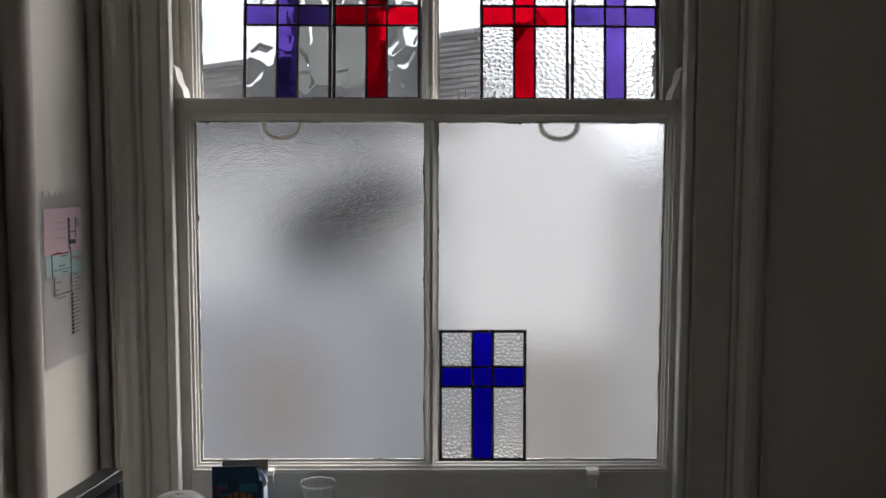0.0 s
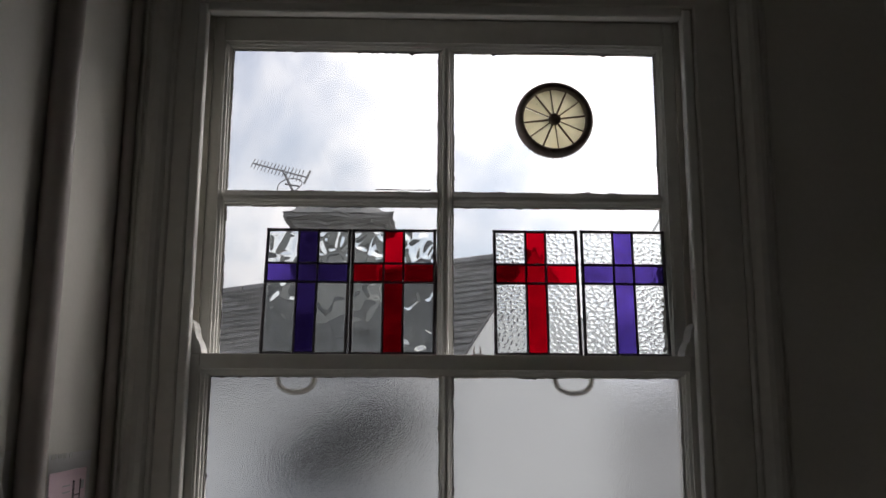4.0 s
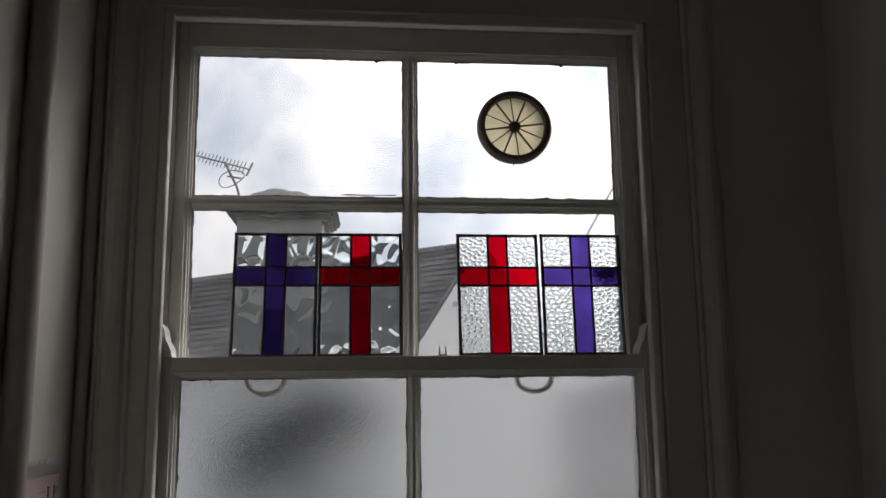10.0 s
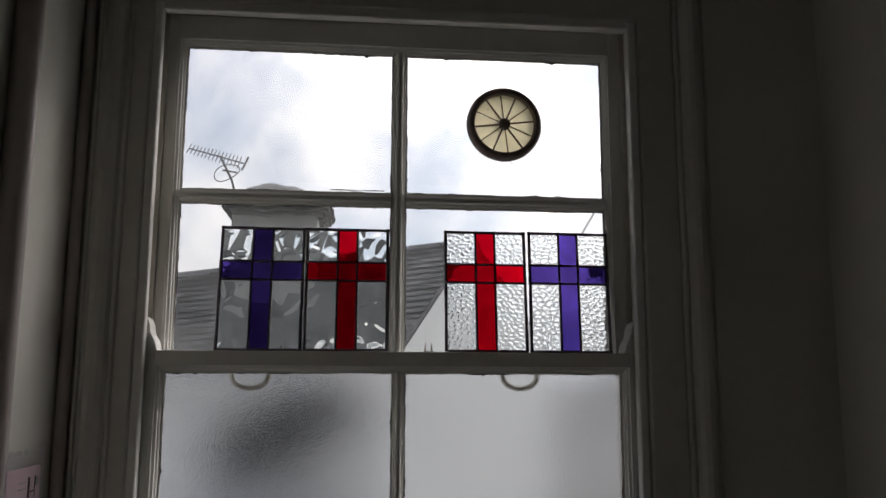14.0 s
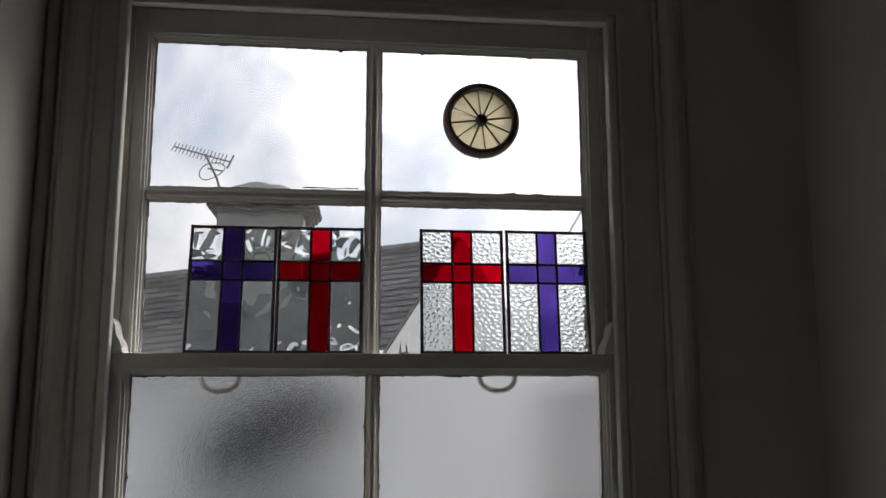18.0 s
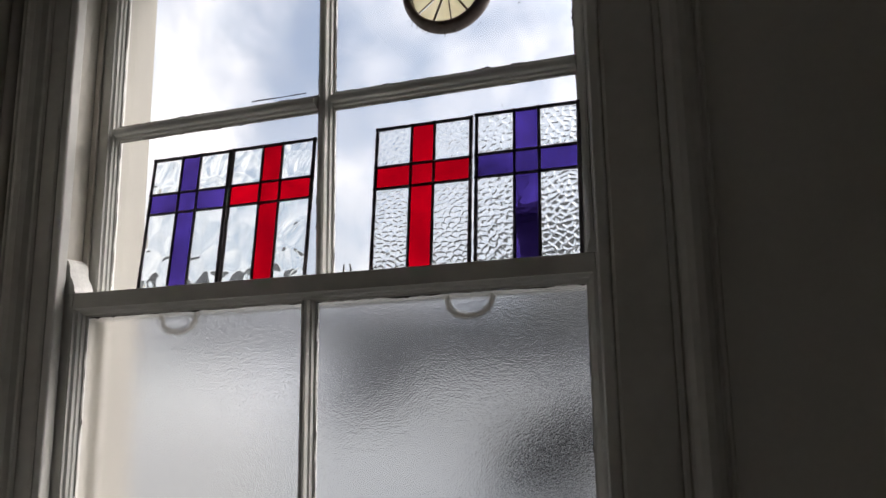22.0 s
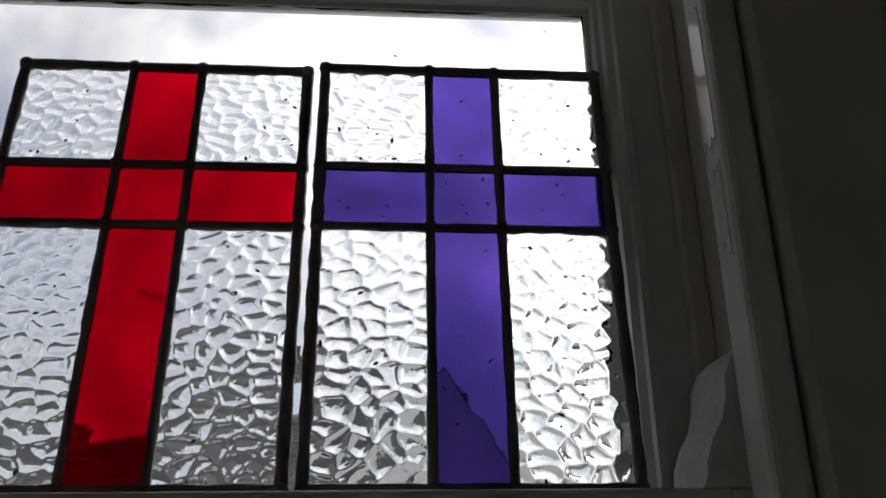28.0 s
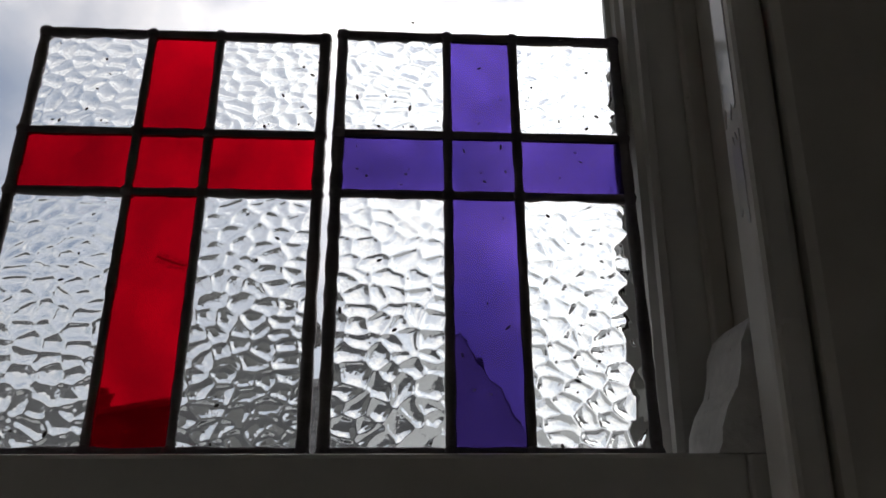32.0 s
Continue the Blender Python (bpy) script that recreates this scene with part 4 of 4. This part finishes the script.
# ---- outside ----
tagged(link("ground", box(-1500, 1500, -1500, 3000, -3.2, -3.0), EARTH), "distant ground below the roofs", "ground", kind="structure")


def roof_slope(name, label, a, b, pitch, courses, gauge, tile_w, side_wall=None):
    """A tiled slope that falls towards -y from a ridge between a and b; each course lies on the one below."""
    r = thing(name, label, "house roof")
    a, b = Vector(a), Vector(b)
    along = (b - a)
    length = along.length
    along.normalize()
    down = Vector((0, -math.cos(pitch), -math.sin(pitch)))
    up = along.cross(-down).normalized()
    if up.z < 0:
        up = -up
    n = round(length / tile_w)
    bm = bmesh.new()
    for p in ((0, 0), (length, 0), (length, courses * gauge), (0, courses * gauge)):
        bm.verts.new(a + along * p[0] + down * p[1] - up * 0.02)
    f = bm.faces.new(bm.verts[:])
    bmesh.ops.solidify(bm, geom=[f], thickness=0.03)
    deck = part("deck", bm, SLATE, r)
    tile = bmesh.new()
    for s in ((0.001, 0.0, 0.0), (tile_w - 0.001, 0.0, 0.0), (tile_w - 0.001, gauge * 1.2, 0.013), (0.001, gauge * 1.2, 0.013)):
        tile.verts.new(along * s[0] + down * s[1] + up * s[2])
    f = tile.faces.new(tile.verts[:])
    bmesh.ops.solidify(tile, geom=[f], thickness=0.01)
    me = bpy.data.meshes.new("tile")
    bmesh.ops.recalc_face_normals(tile, faces=tile.faces)
    tile.to_mesh(me)
    tile.free()
    me.materials.append(SLATE)
    rnd = random.Random(int(length * 100))
    for c in range(courses):
        for k in range(n):
            o = new("tile", me)
            o.parent = deck
            o.location = a + along * (k * tile_w + (tile_w / 2 if c % 2 else 0)) + down * (c * gauge) + up * rnd.uniform(0, 0.006)
    for k in range(round(length / 0.3)):
        ridge = part("ridge_tile", tube([a + along * (0.3 * k + 0.004), a + along * (0.3 * k + 0.297)], 0.045, 8), SLATE, r)
    return r


roof_slope("house_roof", "dark weathered tiled roof behind the chimney", (-2.9, 6.2, 2.43), (0.885, 6.2, 2.95), radians(42), 17, 0.08, 0.2)
roof_slope("house_roof", "far dark tiled roof beside a white flue", (-8.2, 9.6, 3.55), (-3.0, 9.6, 3.25), radians(35), 6, 0.3, 0.3)
house = thing("house", "pale rendered house wall under the tiled roof", "house")
part("wall", prism([(-3.2, 0.6), (1.35, 0.6), (1.35, 1.72), (-1.9, 1.72), (-3.2, 1.5)], "y", 5.25, 6.1), RENDER, house)
part("plinth", box(-3.2, 1.36, 5.22, 6.1, -3.0, 0.599), BRICK, house, "dull grey rendered lower wall")
part("hip", prism([(0.84, 2.93), (1.52, 1.95), (0.2, 1.95)], "y", 6.2, 6.4), SLATE, house, "dark tiled hip of the roof")
part("eave", box(-1.9, 1.3, 5.0, 5.17, 1.63, 1.80, 0.015), RENDER, house, "deep pale eaves board")
lean = thing("lean_to", "dark lean-to roof against the house wall", "lean-to")
part("roof", prism([(-1.15, 1.04), (-0.85, 1.0), (-0.14, 1.35), (-0.03, 1.64), (-0.45, 1.66), (-1.1, 1.26)], "y", 4.6, 5.24), FELT, lean)
part("wall", box(-1.25, -0.3, 4.75, 5.21, -3.0, 0.91), BRICK, lean)

part("door", box(-1.5, -0.85, 4.70, 4.746, -0.6, 0.35, 0.01), DOOR, lean, "dull brown boarded door")

stack = thing("chimney", "grey rendered chimney stack with a corbelled dark cap", "chimney", pose(-0.85, 6.1, 0))
shaft = part("stack", box(-0.35, 0.39, -0.32, 0.32, 1.2, 3.12, 0.015), STACK, stack)
rnd = random.Random(3)
for out, z0, z1 in ((0.022, 3.10, 3.128), (0.045, 3.126, 3.156), (0.07, 3.154, 3.186), (0.09, 3.184, 3.222)):
    bm = box(-0.35 - out, 0.40 + out * 1.25, -0.32 - out, 0.32 + out, z0, z1, bm=bmesh.new())
    bmesh.ops.subdivide_edges(bm, edges=bm.edges[:], cuts=7, use_grid_fill=True)
    for v in bm.verts:
        v.co += Vector((rnd.uniform(-1, 1), rnd.uniform(-1, 1), rnd.uniform(-0.9, 0.9))) * 0.011
        v.co += noise.noise_vector(v.co * 7) * 0.03
    part("corbel_course", bm, CAP, stack)
bm = bmesh.new()
grid = []
for i in range(15):
    row = []
    for j in range(11):
        u, v = i / 14 * 2 - 1, j / 10 * 2 - 1
        h = 0.215 * (1 - min(1.0, abs(u + 0.12) / (0.88 if u < -0.12 else 1.12)) ** 2.1) * (1 - abs(v) ** 2.8) + rnd.uniform(-0.013, 0.013)
        row.append(bm.verts.new((u * 0.474 + 0.032, v * 0.41, 3.219 + max(0.0, h))))
    grid.append(row)
for i in range(14):
    for j in range(10):
        bm.faces.new((grid[i][j], grid[i + 1][j], grid[i + 1][j + 1], grid[i][j + 1]))
part("flaunching", bm, CAP, stack, "rounded mortar mound")
part("band", box(-0.362, 0.402, -0.334, 0.334, 2.90, 2.93, 0.01), STACK, shaft)

aerial = thing("tv_aerial", "grey metal television aerial on a mast", "aerial", pose(-1.178, 6.10, 0.20))
part("mast", tube([(0.01, 0, 2.95), (-0.083, 0, 3.28), (-0.203, 0.03, 3.515)], 0.011, 8), ALLOY, aerial)
p0, p1 = Vector((0.03, 0, 3.44)), Vector((-0.50, 0.1, 3.60))
boom = part("boom", tube([p0, p1], 0.007, 6), ALLOY, aerial)
for k in range(15):
    c = p0.lerp(p1, 0.1 + 0.9 * k / 14)
    h = 0.05 + 0.014 * (14 - k) / 14
    part("element", tube([c + Vector((-0.014, -0.03, -h)), c + Vector((0.014, 0.03, h))], 0.0045, 5), ALLOY, boom)
loop = [Vector((-0.131 + 0.112 * math.cos(a) + 0.02 * math.sin(a), 0.03 * math.sin(2 * a), 3.352 + 0.078 * math.sin(a) + 0.02 * math.cos(a))) for a in [2 * math.pi * k / 20 for k in range(21)]]
part("dipole", tube(loop, 0.005, 6), ALLOY, aerial)
part("reflector", tube([(0.03, 0, 3.44), (0.052, 0.03, 3.51)], 0.011, 6), ALLOY, boom)
part("reflector", tube([(0.03, 0, 3.44), (0.008, -0.03, 3.375)], 0.011, 6), ALLOY, boom)
part("brace", tube([(-0.17, 0, 3.375), (-0.04, 0, 3.355)], 0.008, 5), ALLOY, aerial)

gable = thing("gable_house", "white rendered gable end with thin dark verges", "house")
part("wall", prism([(0.10, 0.75), (0.10, 1.735), (0.50, 2.358), (0.88, 1.765), (0.88, 0.75)], "y", 2.6, 3.4), RENDER, gable)
part("plinth", box(0.09, 0.89, 2.58, 3.42, -3.0, 0.749), BUFF, gable, "dull beige rendered lower wall")
for a, b in (((0.085, 1.7156), (0.50, 2.362)), ((0.898, 1.741), (0.50, 2.362))):
    part("roof", prism([a, b, (b[0], b[1] + 0.006), (a[0], a[1] + 0.006)], "y", 2.605, 3.42), FELT, gable)
v = lathe([(0.008, -0.003), (0.012, -0.004), (0.014, 0.0), (0.014, 0.01)], 20, "y")
bmesh.ops.translate(v, verts=v.verts, vec=(0.36, 2.596, 2.05))
part("wall_vent", v, BRICK, gable, "small round dark vent")

far = thing("far_house", "distant house with a dark chimney cap", "house")
part("wall", box(1.7, 5.0, 6.3, 9.0, -3.0, 1.62), PALE, far)
part("chimney_cap", box(2.24, 2.95, 6.2, 6.8, 2.72, 3.05, 0.02), CAP, far)
part("chimney_stack", box(2.31, 2.88, 6.27, 6.73, 1.6, 2.73, 0.01), RENDER, far)
part("roof", prism([(1.6, 1.6), (3.3, 1.95), (5.1, 1.6)], "y", 6.25, 9.2), SLATE, far)
pole = thing("leaning_pole", "thin pale pole leaning above the far roof", "pole")
part("pole", tube([(2.02, 6.35, 3.02), (2.52, 6.35, 3.86)], 0.012, 6), RENDER, pole)
part("bracket", tube([(2.26, 6.34, 3.40), (2.36, 6.34, 3.46)], 0.011, 6), ALLOY, pole)
post = thing("flue", "white flue pipe with a cap above the far roof", "flue", pose(-4.95, 8.3, 0))
part("pipe", tube([(0, 0, -3.0), (0, 0, 3.75)], 0.055, 14), RENDER, post, "", True)
part("cap", tube([(0, 0, 3.74), (0, 0, 3.9)], 0.08, 14), RENDER, post)
